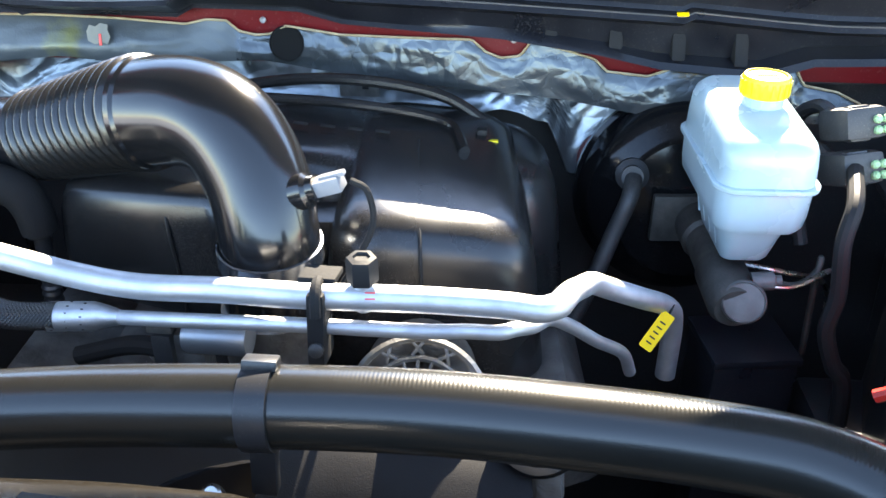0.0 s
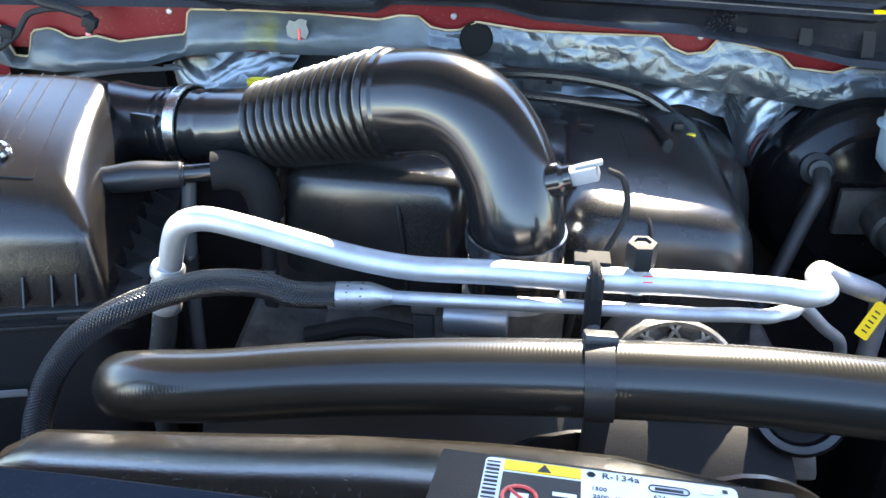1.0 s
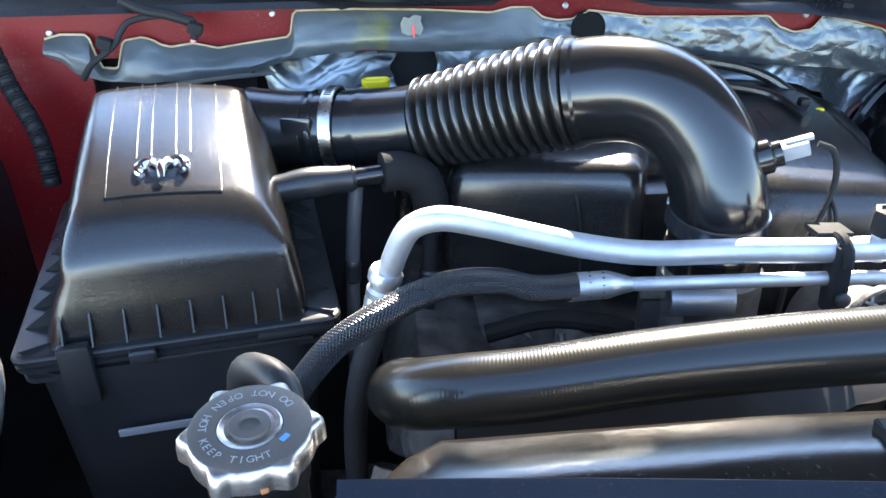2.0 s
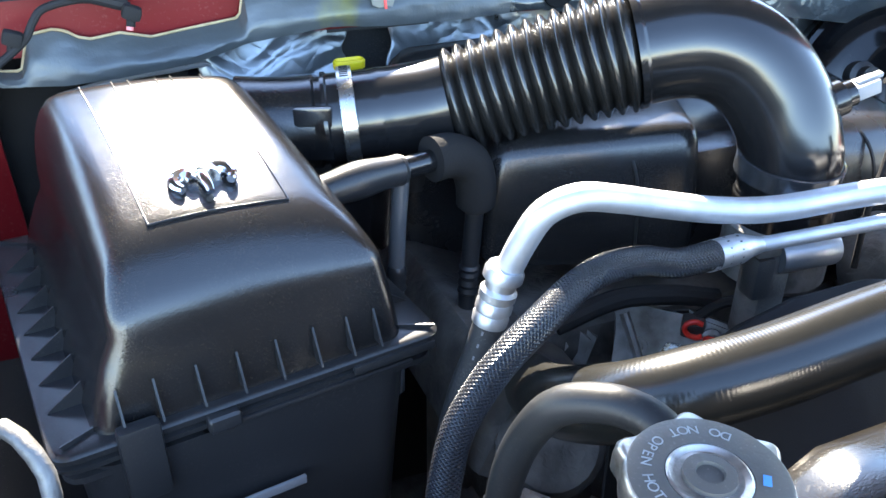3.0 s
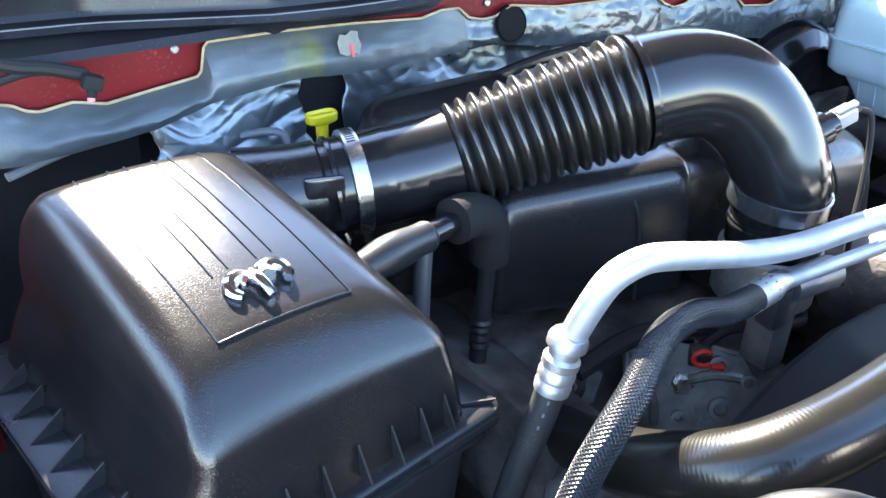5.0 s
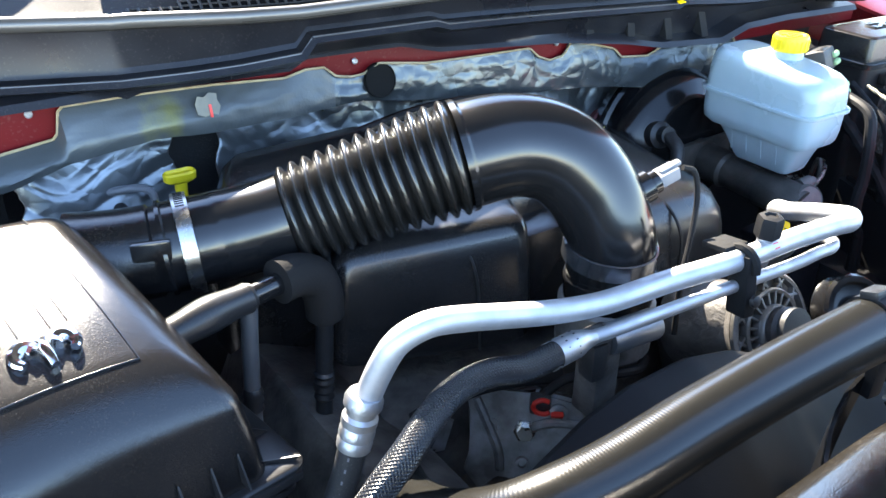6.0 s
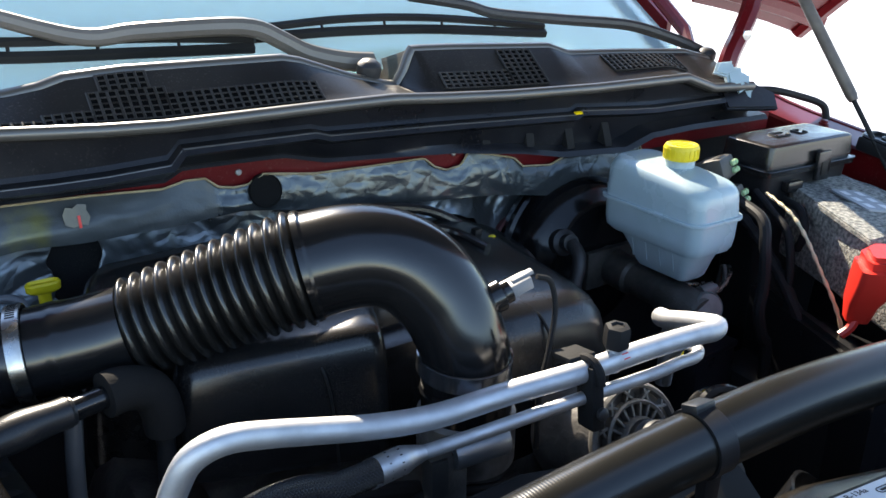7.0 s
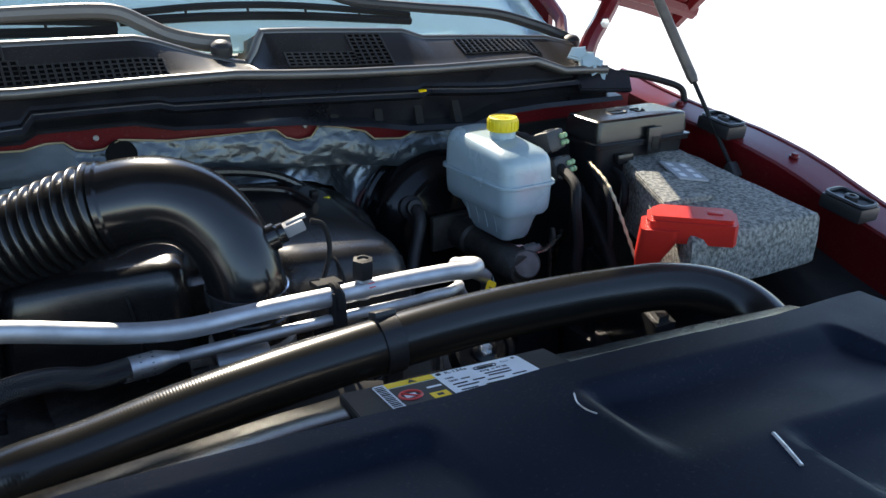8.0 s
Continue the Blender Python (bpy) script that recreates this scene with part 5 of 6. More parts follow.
plate = thing("label_plate", (-0.116, 0.294, 1.055), "black plate with a printed refrigerant label", "label plate")
part("plate", slab([(-0.092, -0.026), (0.094, -0.026), (0.092, 0.034), (-0.090, 0.034)], PM @ pose(0, 0, -0.012), 0.0125, 0.001), RIM, plate)
LM = PM @ pose(-0.002, 0.0035, 0.0012)
label = part("label", slab(rrect(0.128, 0.052, 0.003, 2), LM, 0.0004), WHITE, plate, "white, yellow and black refrigerant label")


def printed(x, y, w, h, mat, name="print_bar", z=0.0007):
    return part(name, block(LM @ pose(x, y, z), w, h, 0.0004, 0), mat, label)


printed(-0.034, 0.0205, 0.040, 0.009, GOLD, "warning_band")
printed(-0.034, -0.006, 0.040, 0.040, INK, "black_field")
for i in range(14):
    printed(-0.0595, 0.022 - 0.0034 * i, 0.007, 0.0008 + 0.0008 * ((i * 7) % 3) / 2, INK, "barcode_bar")
part("warning_sign", slab([(-0.0035, -0.003), (0.0035, -0.003), (0.0, 0.0035)], LM @ pose(-0.033, 0.0205, 0.0009), 0.0003), INK, label)
part("ban_ring", sweep([LM @ Vector((-0.044 + 0.0085 * math.cos(a), -0.006 + 0.0085 * math.sin(a), 0.0012)) for a in (2 * math.pi * k / 24 for k in range(25))], 0.0011, seg=6, curve=False), PINK, label, "red prohibition ring")
part("ban_bar", sweep([LM @ Vector((-0.050, 0.0, 0.0012)), LM @ Vector((-0.038, -0.012, 0.0012))], 0.0010, seg=6, curve=False), PINK, label)
printed(-0.044, -0.006, 0.009, 0.007, WHITE, "pictogram", 0.0009)
printed(-0.024, -0.016, 0.014, 0.011, GOLD, "yellow_square", 0.0009)
printed(-0.024, -0.016, 0.005, 0.004, INK, "pictogram", 0.0011)
printed(-0.022, 0.0005, 0.012, 0.003, WHITE, "print_bar", 0.0009)
part("flake_mark", turned([(0.0016, 0), (0.0024, 0), (0.0024, 0.0004), (0.0016, 0.0004), (0.0016, 0)], LM @ pose(-0.009, 0.0215, 0.0005), 6), INK, label)
lettering("lettering", "R-134a", 0.0068, LM @ pose(0.006, 0.0215, 0.0006), INK, label)
lettering("lettering", "1500", 0.0040, LM @ pose(-0.005, 0.0100, 0.0006), INK, label)
lettering("lettering", "2500  4500", 0.0040, LM @ pose(0.001, 0.0035, 0.0006), INK, label)
lettering("lettering", "624g  (1.37 lb)", 0.0042, LM @ pose(0.034, 0.0095, 0.0006), INK, label)
for x, y, w in ((0.034, 0.003, 0.022), (0.034, -0.002, 0.020), (-0.002, -0.004, 0.012), (0.014, -0.004, 0.010), (0.002, -0.010, 0.018), (0.026, -0.010, 0.014), (0.047, -0.010, 0.012), (0.0, -0.017, 0.014), (0.022, -0.017, 0.016), (0.045, -0.017, 0.014)):
    printed(x, y, w, 0.0014, INK)
part("oval_mark", sweep([LM @ Vector((0.030 + x, 0.0165 + y, 0.0008)) for x, y in rrect(0.020, 0.0055, 0.0026, 4) + [(0.010, 0.0)]], 0.00035, seg=5, curve=False), INK, label)
printed(0.030, 0.0165, 0.014, 0.0018, INK)
printed(0.058, 0.0215, 0.0025, 0.0025, INK, "dot_mark")
printed(0.049, 0.019, 0.006, 0.0035, SILVERP, "pictogram")

# sight shield over the radiator support
def cov_edge(x):
    return lerp_at([(-0.60, 0.312), (-0.487, 0.300), (-0.376, 0.290), (-0.25, 0.275), (-0.158, 0.262), (-0.076, 0.256), (0.009, 0.244), (0.149, 0.220), (0.231, 0.214), (0.40, 0.19)], x)


def rise(v, a, b):
    """Smooth step from 0 at a to 1 at b."""
    f = min(1.0, max(0.0, (v - a) / (b - a)))
    return f * f * (3 - 2 * f)


def cov_top(x, d):
    """Height of the cover d metres in front of its rear edge: three shallow scoops with blunt ends."""
    z = 1.1005 - 0.10 * max(0.0, d - 0.05) ** 1.35 - 0.9 * max(0.0, d - 0.24) ** 2
    for x0, x1, d0, d1, deep in ((-0.48, -0.186, 0.030, 0.075, 0.008), (-0.074, 0.175, 0.036, 0.085, 0.011), (0.010, 0.25, 0.135, 0.20, 0.010)):
        z -= deep * rise(x, x0, x0 + 0.012) * (1 - rise(x, x1 - 0.012, x1)) * rise(d, d0, d0 + 0.020) * (1 - rise(d, d0 + 0.03, d1 + 0.06))
    return z


DS = [0.004, 0.009] + [0.015 + 0.0075 * k for k in range(34)] + [0.30, 0.34]
rows = []
for i in range(131):
    x = -0.489 + 0.745 * i / 130
    y = cov_edge(x)
    rows.append([(x, y + 0.001, 1.078), (x, y, 1.095), (x, y - 0.0015, 1.0985)] + [(x, y - d, cov_top(x, d)) for d in DS] + [(x, y - 0.38, 1.0), (x, y - 0.39, 0.88)])
shield = part("radiator_cover", ribbon(rows, 0.003), SHIELD)
tagged(shield, "dusty blue-black plastic radiator cover panel", "radiator cover")
part("side_skirt", ribbon([[(x, y, z) for x, y, z in r] for r in ([(-0.489, cov_edge(-0.489) - d, z) for d, z in ((0.0, 1.083), (0.08, 1.088), (0.17, 1.083), (0.32, 1.05))], [(-0.492, cov_edge(-0.489) - d, z) for d, z in ((0.0, 1.0), (0.08, 1.0), (0.17, 1.0), (0.32, 0.98))])], 0.003), SHIELD, shield)
part("raised_edge", sweep([(-0.079, 0.212, cov_top(-0.079, 0.043)), (-0.085, 0.202, cov_top(-0.085, 0.054)), (-0.086, 0.192, cov_top(-0.086, 0.064)), (-0.083, 0.184, cov_top(-0.083, 0.072))], 0.0007, n=14, seg=6), SILVERP, shield, "scuffed pale edge")
part("raised_edge", sweep([(0.002, 0.107, cov_top(0.002, 0.139)), (-0.004, 0.092, cov_top(-0.004, 0.154)), (-0.011, 0.076, cov_top(-0.011, 0.17))], 0.0016, n=14, seg=6), SILVERP, shield, "scuffed pale edge")
corner = part("cover_corner", loft([[(0.256 + a, 0.222 - 0.32 * b - 0.25 * a, z) for b in (0, 0.15, 0.35, 0.6, 0.85, 1.0)] for a, z in ((0.0, 1.090), (0.03, 1.070), (0.09, 1.052), (0.20, 1.035), (0.35, 1.01))], cap=False, closed=False), SHIELD, shield)
corner.modifiers.new("thickness", "SOLIDIFY").thickness = 0.003
part("push_pin", turned([(0.020, -0.006), (0.020, 0.003), (0.016, 0.006), (0.010, 0.006), (0.009, 0.004), (0.0, 0.004)], axes((0.318, 0.155, 1.058), (0.1, -0.1, 1)), 28), MATTE, shield, "round black retaining pin")
tank = thing("radiator", (-0.40, 0.30, 0.32), "black radiator end tank below the filler cap", "radiator")
part("core", block(pose(-0.12, 0.270, 0.67, 0, 0, -6), 0.72, 0.04, 0.70, 0.005), CAST, tank)
part("end_tank", block(pose(-0.545, 0.30, 0.68, 0, 0, -6), 0.11, 0.09, 0.72, 0.02), MATTE, tank)
part("filler_neck", turned([(0.0245, -0.085), (0.0245, -0.032), (0.0265, -0.030), (0.0265, -0.016), (0.028, -0.014), (0.028, -0.006), (0.0, -0.006)], axes((-0.532, 0.334, 1.098), (0, -0.06, 1)), 32), NECK, tank)
part("tank_top", block(pose(-0.60, 0.24, 1.03, 6, 0, -6), 0.20, 0.14, 0.05, 0.018), MATTE, tank)

# pressure cap
CM = axes((-0.532, 0.333, 1.098), (0.0, -0.05, 1), (0.98, 0.2, 0))
rings = []
for z, s_, amp in ((-0.0085, 0.96, 1.0), (-0.0075, 0.995, 1.1), (0.000, 1.0, 1.05), (0.0045, 0.985, 1.0), (0.006, 0.955, 0.95), (0.0066, 0.925, 0.9)):
    ring = []
    for k in range(120):
        a = 2 * math.pi * k / 120
        r = 0.0318 + amp * 0.0046 * max(0.0, math.cos(6 * a + 0.5)) ** 2.2
        ring.append(CM @ Vector((s_ * r * math.cos(a), s_ * r * math.sin(a), z)))
    rings.append(ring)
cap = part("radiator_cap", loft(rings), WORNCAP, tank, "worn bright lobed cap with stamped lettering")
part("top_plate", turned([(0.0295, 0.0055), (0.0302, 0.0068), (0.029, 0.0074), (0.0165, 0.0074), (0.0155, 0.0062), (0.0, 0.0062)], CM, 48), LOCKCAP, cap, "dusty dark grey face")
part("ring", turned([(0.0115, 0.006), (0.0150, 0.0078), (0.0160, 0.0072), (0.0150, 0.0060), (0.0115, 0.006)], CM, 40), WORNCAP, cap)
part("hub", turned([(0.0105, 0.006), (0.0100, 0.0085), (0.0055, 0.009), (0.005, 0.0075), (0.0, 0.0075)], CM, 32), LOCKCAP, cap)
part("paint_dab", block(CM @ pose(0.0205 * math.cos(-0.72), 0.0205 * math.sin(-0.72), 0.0077, 0, 0, 40), 0.005, 0.003, 0.0004, 0), material("blue_paint_dab", (0.04, 0.16, 0.36), 0.5), cap, "blue paint dab")
rust = part("rust_spot", block(CM @ pose(0.0315 * math.cos(-1.5), 0.0315 * math.sin(-1.5), -0.006, 0, 0, 5), 0.004, 0.002, 0.003, 0.0006), material("rust", (0.25, 0.09, 0.03), 0.8), cap)
for i, ch in enumerate("DO NOT OPEN HOT KEEP TIGHT"):
    if ch != " ":
        a = radians(26 + 10.4 * i)
        lettering("lettering", ch, 0.0060, CM @ pose(0.0232 * math.cos(a), 0.0232 * math.sin(a), 0.0075, 0, 0, math.degrees(a) + 90), SILVERP, cap)
ov = thing("overflow_hose", (-0.60, 0.40, 0.9), "grey-black rubber overflow hose looping from the filler neck", "overflow hose")
part("hose", sweep([(-0.529, 0.341, 1.070), (-0.519, 0.364, 1.082), (-0.521, 0.382, 1.088), (-0.534, 0.399, 1.088), (-0.549, 0.418, 1.073), (-0.557, 0.436, 1.027), (-0.559, 0.443, 0.967), (-0.561, 0.445, 0.850)], 0.0092, n=70, seg=18), DARKRUB, ov)
part("spring_clip", sweep([(-0.5245, 0.352, 1.0755), (-0.522, 0.3575, 1.0785)], 0.0102, n=4, seg=18), CAST, ov, "small wire hose clip")

# ---- brake booster, master cylinder, reservoir ----
bo = thing("brake_booster", (0.31, 1.0, 0.93), "large black round brake booster on the bulkhead", "brake booster")
part("shell", turned([(0.10, -0.075), (0.128, -0.06), (0.132, -0.045), (0.136, -0.04), (0.136, -0.032), (0.131, -0.028), (0.126, 0.0), (0.112, 0.02), (0.095, 0.028), (0.090, 0.036), (0.05, 0.046), (0.0, 0.048)], axes((0.31, 0.99, 0.925), (-0.03, -1, 0.05)), 56), BOOSTER, bo)
vv = part("check_valve", turned([(0.020, -0.015), (0.020, 0.0), (0.013, 0.004), (0.013, 0.018), (0.0, 0.018)], axes((0.232, 0.952, 0.975), (-0.2, -1, 0.3)), 20), DULL, bo)
part("vacuum_hose", sweep([(0.230, 0.935, 0.978), (0.222, 0.91, 0.965), (0.205, 0.90, 0.92), (0.18, 0.88, 0.86), (0.15, 0.86, 0.80)], 0.010, n=30, seg=14), DULL, vv)
mc = thing("master_cylinder", (0.31, 0.85, 0.9), "dull cast aluminium brake master cylinder under the reservoir", "master cylinder")
part("body", turned([(0.028, -0.02), (0.028, 0.06), (0.024, 0.065), (0.024, 0.12), (0.027, 0.125), (0.027, 0.185), (0.022, 0.195), (0.0, 0.196)], axes((0.312, 0.945, 0.928), (-0.03, -1, -0.05)), 28), OLDCAST, mc)
part("end_cap", turned([(0.018, -0.03), (0.0205, -0.004), (0.0225, 0.0), (0.0225, 0.006), (0.0205, 0.009), (0.0195, 0.0075), (0.0, 0.0075)], axes((0.312, 0.752, 0.926), (-0.25, -0.9, 0.4)), 28), GREYCAST, mc, "dull round end cap")
part("outlet_boss", turned([(0.010, 0), (0.010, 0.022), (0.006, 0.024), (0.006, 0.03), (0.0, 0.03)], axes((0.325, 0.775, 0.936), (1, -0.1, 0.1)), 12), GREYCAST, mc)
part("flange", block(pose(0.31, 0.93, 0.93, 0, 0, 0), 0.11, 0.012, 0.06, 0.004), OLDCAST, mc)
part("brake_line", sweep([(0.335, 0.78, 0.93), (0.37, 0.775, 0.93), (0.41, 0.79, 0.94), (0.44, 0.82, 0.93), (0.45, 0.85, 0.85)], 0.003, n=30, seg=8), STEEL, mc)
part("brake_line", sweep([(0.335, 0.83, 0.925), (0.38, 0.82, 0.92), (0.43, 0.83, 0.90), (0.46, 0.86, 0.82)], 0.003, n=30, seg=8), STEEL, mc)

RM = Matrix.Translation((0.318, 0.846, 0)) @ pose(0, 0, 0, 0, 0, -2)
res = thing("brake_fluid_reservoir", (0.318, 0.835, 0.95), "milky white brake fluid reservoir with a yellow cap", "fluid reservoir")
rings = []
for z, w, d, cy, c, tilt in ((0.957, 0.044, 0.080, -0.012, 0.010, 0), (0.962, 0.050, 0.088, -0.012, 0.012, 0), (0.985, 0.060, 0.108, -0.008, 0.014, 0), (1.000, 0.068, 0.124, -0.005, 0.014, 0), (1.002, 0.080, 0.146, -0.003, 0.016, 0), (1.008, 0.088, 0.158, 0, 0.018, 0),
                             (1.020, 0.091, 0.161, 0, 0.018, 0), (1.0475, 0.093, 0.163, 0, 0.019, 0), (1.0478, 0.101, 0.171, 0, 0.022, 0), (1.0485, 0.1022, 0.1722, 0, 0.022, 0), (1.052, 0.1022, 0.1722, 0, 0.022, 0), (1.0527, 0.101, 0.171, 0, 0.022, 0), (1.053, 0.093, 0.163, 0, 0.019, 0), (1.074, 0.092, 0.162, 0, 0.020, 0.04),
                             (1.088, 0.0905, 0.160, 0, 0.021, 0.07), (1.096, 0.086, 0.155, 0, 0.022, 0.09), (1.1015, 0.077, 0.146, 0, 0.022, 0.10), (1.1045, 0.060, 0.12, -0.005, 0.022, 0.08), (1.107, 0.044, 0.05, -0.012, 0.02, 0)):
    rings.append([RM @ Vector((x, cy + 1.10 * y - 0.008, z + tilt * y)) for x, y in rrect(w, d, c, 6)])
part("tank", loft(rings), MILK, res, "milky white moulded tank with a seam")
part("neck", turned([(0.020, 1.095), (0.020, 1.122), (0.0, 1.122)], Matrix.Translation((0.322, 0.832, 0)), 28), MILK, res)
prof = [(0.0225, 1.117), (0.0232, 1.118), (0.0232, 1.134), (0.0215, 1.137), (0.019, 1.1375), (0.018, 1.136), (0.0, 1.136)]
capy = part("cap", turned(prof, Matrix.Translation((0.322, 0.832, 0)), 40), YELLOW, res, "ridged yellow screw cap")
for k in range(20):
    a = 2 * math.pi * k / 20
    part("ridge", block(Matrix.Translation((0.322 + 0.0233 * math.cos(a), 0.832 + 0.0233 * math.sin(a), 1.126)) @ pose(0, 0, 0, 0, 0, math.degrees(a)), 0.0016, 0.003, 0.014, 0), YELLOW, capy)
for k in range(3):
    part("embossed_mark", block(pose(0.322, 0.824 + 0.008 * k, 1.1365), 0.02, 0.003, 0.001, 0), YELLOW, capy)
for i, dy in enumerate((-0.05, -0.025, 0.0, 0.025)):
    for s in (-1, 1):
        part("rib", block(RM @ pose(s * 0.0285, dy, 0.984, 0, s * 12, 0), 0.005, 0.003, 0.030, 0.0012), MILK, res)

# ---- battery, blanket, terminal cover ----
bat = thing("battery", (0.545, 0.66, 0.80), "battery wrapped in a grey fibre blanket", "battery")
part("tray", block(pose(0.535, 0.665, 0.55, 0, 0, -4), 0.27, 0.26, 0.49, 0.01), MATTE, bat)
QB = [(0.575, 0.832), (0.700, 0.812), (0.672, 0.512), (0.412, 0.525)]
# added black panel stands in for the dark, shaded left side
part("side_shade_panel", slab([(0.366, 0.532), (0.402, 0.530), (0.512, 0.806), (0.490, 0.806)], pose(0, 0, 0.55), 0.355, 0.008), MATTE, bat, "black panel added for the shaded side of the battery")


def bat_z(y):
    return 1.042 - 0.10 * (0.80 - y)


rings = []
for f, ins in ((0.0, 0.004), (0.06, -0.002), (0.5, -0.002), (0.88, -0.001), (0.96, 0.003), (1.0, 0.012)):
    ring = []
    n = 16
    for a, b in zip(QB[::-1], QB[::-1][1:] + QB[::-1][:1]):
        for k in range(n):
            p = Vector(a).lerp(Vector(b), k / n)
            c = Vector((0.527, 0.657))
            d = (p - c).normalized()
            w = 0.003 * noise.noise(Vector((p.x * 30, p.y * 30, f * 4)))
            q = p - d * (ins + w)
            ring.append((q.x, q.y, 0.93 + (bat_z(q.y) - 0.93) * f + (0.003 * noise.noise(Vector((q.x * 22, q.y * 22, 2))) if f > 0.9 else 0)))
    rings.append(ring)
part("blanket", loft(rings), WRAP, bat, "rough grey fibre blanket")
part("folded_flap", slab([(0, 0), (0.10, 0.02), (0.115, 0.11), (0.02, 0.13)], Matrix.Translation((0.46, 0.625, 1.026)) @ pose(0, 0, 0, 6, 3, -16), 0.007, 0.002), WRAP, bat)
sk = part("sticker", slab(rrect(0.10, 0.05, 0.004, 2), Matrix.Translation((0.60, 0.715, 1.036)) @ pose(0, 0, 0, 5.7, 0, 62), 0.003), material("faded_grey_sticker", (0.34, 0.36, 0.38), 0.6, color2=(0.28, 0.3, 0.32)), bat, "faded grey printed sticker")
for i in range(3):
    for k in range(2):
        part("print_bar", block(Matrix.Translation((0.60, 0.715, 1.036)) @ pose(0, 0, 0, 5.7, 0, 62) @ pose(-0.03 + 0.03 * i, -0.012 + 0.024 * k, 0.0033), 0.018, 0.010, 0.0004, 0), WHITE, sk)
tc_ = thing("terminal_cover", (0.39, 0.52, 1.0), "bright red plastic battery terminal cover", "terminal cover")
TM = Matrix.Translation((0.445, 0.559, 1.006)) @ pose(0, 0, 0, 4, 0, -46)
part("hood", slab([(-0.055, -0.030), (0.055, -0.030), (0.060, -0.02), (0.060, 0.018), (0.045, 0.026), (-0.045, 0.026), (-0.06, 0.01), (-0.06, -0.02)], TM, 0.036, 0.006), BOOT, tc_)
part("snout", loft([[TM @ Vector((-0.052 + dx + x, -0.012 + y, z)) for x, y in rrect(w, d, 0.008, 3)] for z, w, d, dx in ((-0.055, 0.028, 0.030, -0.004), (-0.03, 0.036, 0.040, -0.002), (0.0, 0.05, 0.052, 0.008), (0.02, 0.05, 0.052, 0.010))]), BOOT, tc_)
part("foot", sweep([TM @ Vector((-0.056, -0.02, -0.045)), TM @ Vector((-0.064, -0.026, -0.062)), TM @ Vector((-0.075, -0.03, -0.072))], 0.006, n=8, seg=8), BOOT, tc_)
part("embossed_mark", block(TM @ pose(0.03, 0.0, 0.0365), 0.02, 0.012, 0.001, 0.0003), BOOT, tc_)

# ---- fuse box and connectors ----
FM = Matrix.Translation((0.605, 0.853, 0)) @ pose(0, 0, 0, 0, 0, -5)
fb = thing("fuse_box", (0.605, 0.853, 0.90), "dark brown-black fuse box with a moulded lid", "fuse box")
part("lid", loft([[FM @ Vector((x, y, z)) for x, y in rrect(w, d, 0.009, 4)] for z, w, d in ((1.062, 0.196, 0.098), (1.063, 0.201, 0.103), (1.071, 0.202, 0.104), (1.0725, 0.200, 0.102), (1.073, 0.190, 0.092), (1.078, 0.1895, 0.0915), (1.0785, 0.194, 0.096), (1.101, 0.190, 0.092), (1.1065, 0.188, 0.090), (1.1085, 0.183, 0.085), (1.109, 0.172, 0.074))]), COVER, fb, "moulded lid with a double rim")
part("rim_lip", sweep([FM @ Vector((x, y, 1.0715)) for x, y in rrect(0.203, 0.105, 0.009, 4) + [(0.1015, 0.0)]], 0.0016, seg=6, curve=False), COVER, fb)
part("body", loft([[FM @ Vector((x, y, z)) for x, y in rrect(w, d, 0.012, 4)] for z, w, d in ((0.80, 0.16, 0.07), (1.02, 0.18, 0.085), (1.066, 0.188, 0.09))]), MATTE, fb)
latch = part("latch", block(FM @ pose(0.015, -0.055, 1.070), 0.030, 0.008, 0.046, 0.003), COVER, fb, "black snap latch")
part("latch_slot", block(FM @ pose(0.015, -0.0592, 1.066), 0.014, 0.002, 0.022, 0.0006), INK, latch)
part("latch_foot", block(FM @ pose(-0.045, -0.052, 1.045), 0.034, 0.016, 0.018, 0.005), COVER, fb)
for u, w in ((-0.02, 0.03), (0.025, 0.018)):
    part("embossed_frame", sweep([FM @ Vector((u + x, 0.004 + y, 1.1095)) for x, y in rrect(w, 0.02, 0.003, 2) + [(w / 2, 0.0)]], 0.0014, seg=5, curve=False), INK, fb)


def connector(at):
    c = thing("wiring_connector", at, "grey-black wiring connector with pale green locks", "connector", "connectors beside the fuse box")
    m = axes(at, (0.25, -0.85, 0.35), (1, 0.3, 0))
    part("housing", block(m @ pose(0.0, 0, -0.012), 0.050, 0.034, 0.046, 0.008), DULL, c)
    part("collar", block(m @ pose(-0.006, 0, 0.002), 0.026, 0.037, 0.012, 0.004), MATTE, c)
    for du, dv in ((0.010, -0.008), (0.020, -0.008), (0.010, 0.003), (0.020, 0.003)):
        part("lock", turned([(0.0045, 0.0), (0.0045, 0.006), (0.003, 0.008), (0.0, 0.008)], m @ pose(du, dv, 0.008), 10), GREEN, c)
    part("wire", sweep([m @ Vector((0, 0, -0.03)), m @ Vector((0.0, 0.02, -0.06)), m @ Vector((0.0, 0.0, -0.10)), (at[0] - 0.01, at[1] + 0.06, at[2] - 0.12)], 0.008, n=20, seg=10), DULL, c)


connector((0.430, 0.842, 1.084))
connector((0.424, 0.813, 1.047))

# ---- alternator, solenoid, clips, pulleys, loose wiring ----
alt = thing("alternator", (0.0, 0.64, 0.90), "cast aluminium alternator with a slotted end frame", "alternator")
AM = axes((-0.012, 0.582, 0.931), (0.0, -0.92, 0.39))
part("case", turned([(0.053, -0.10), (0.043, -0.02), (0.055, -0.004), (0.0, -0.004)], AM, 40), GREASY, alt)
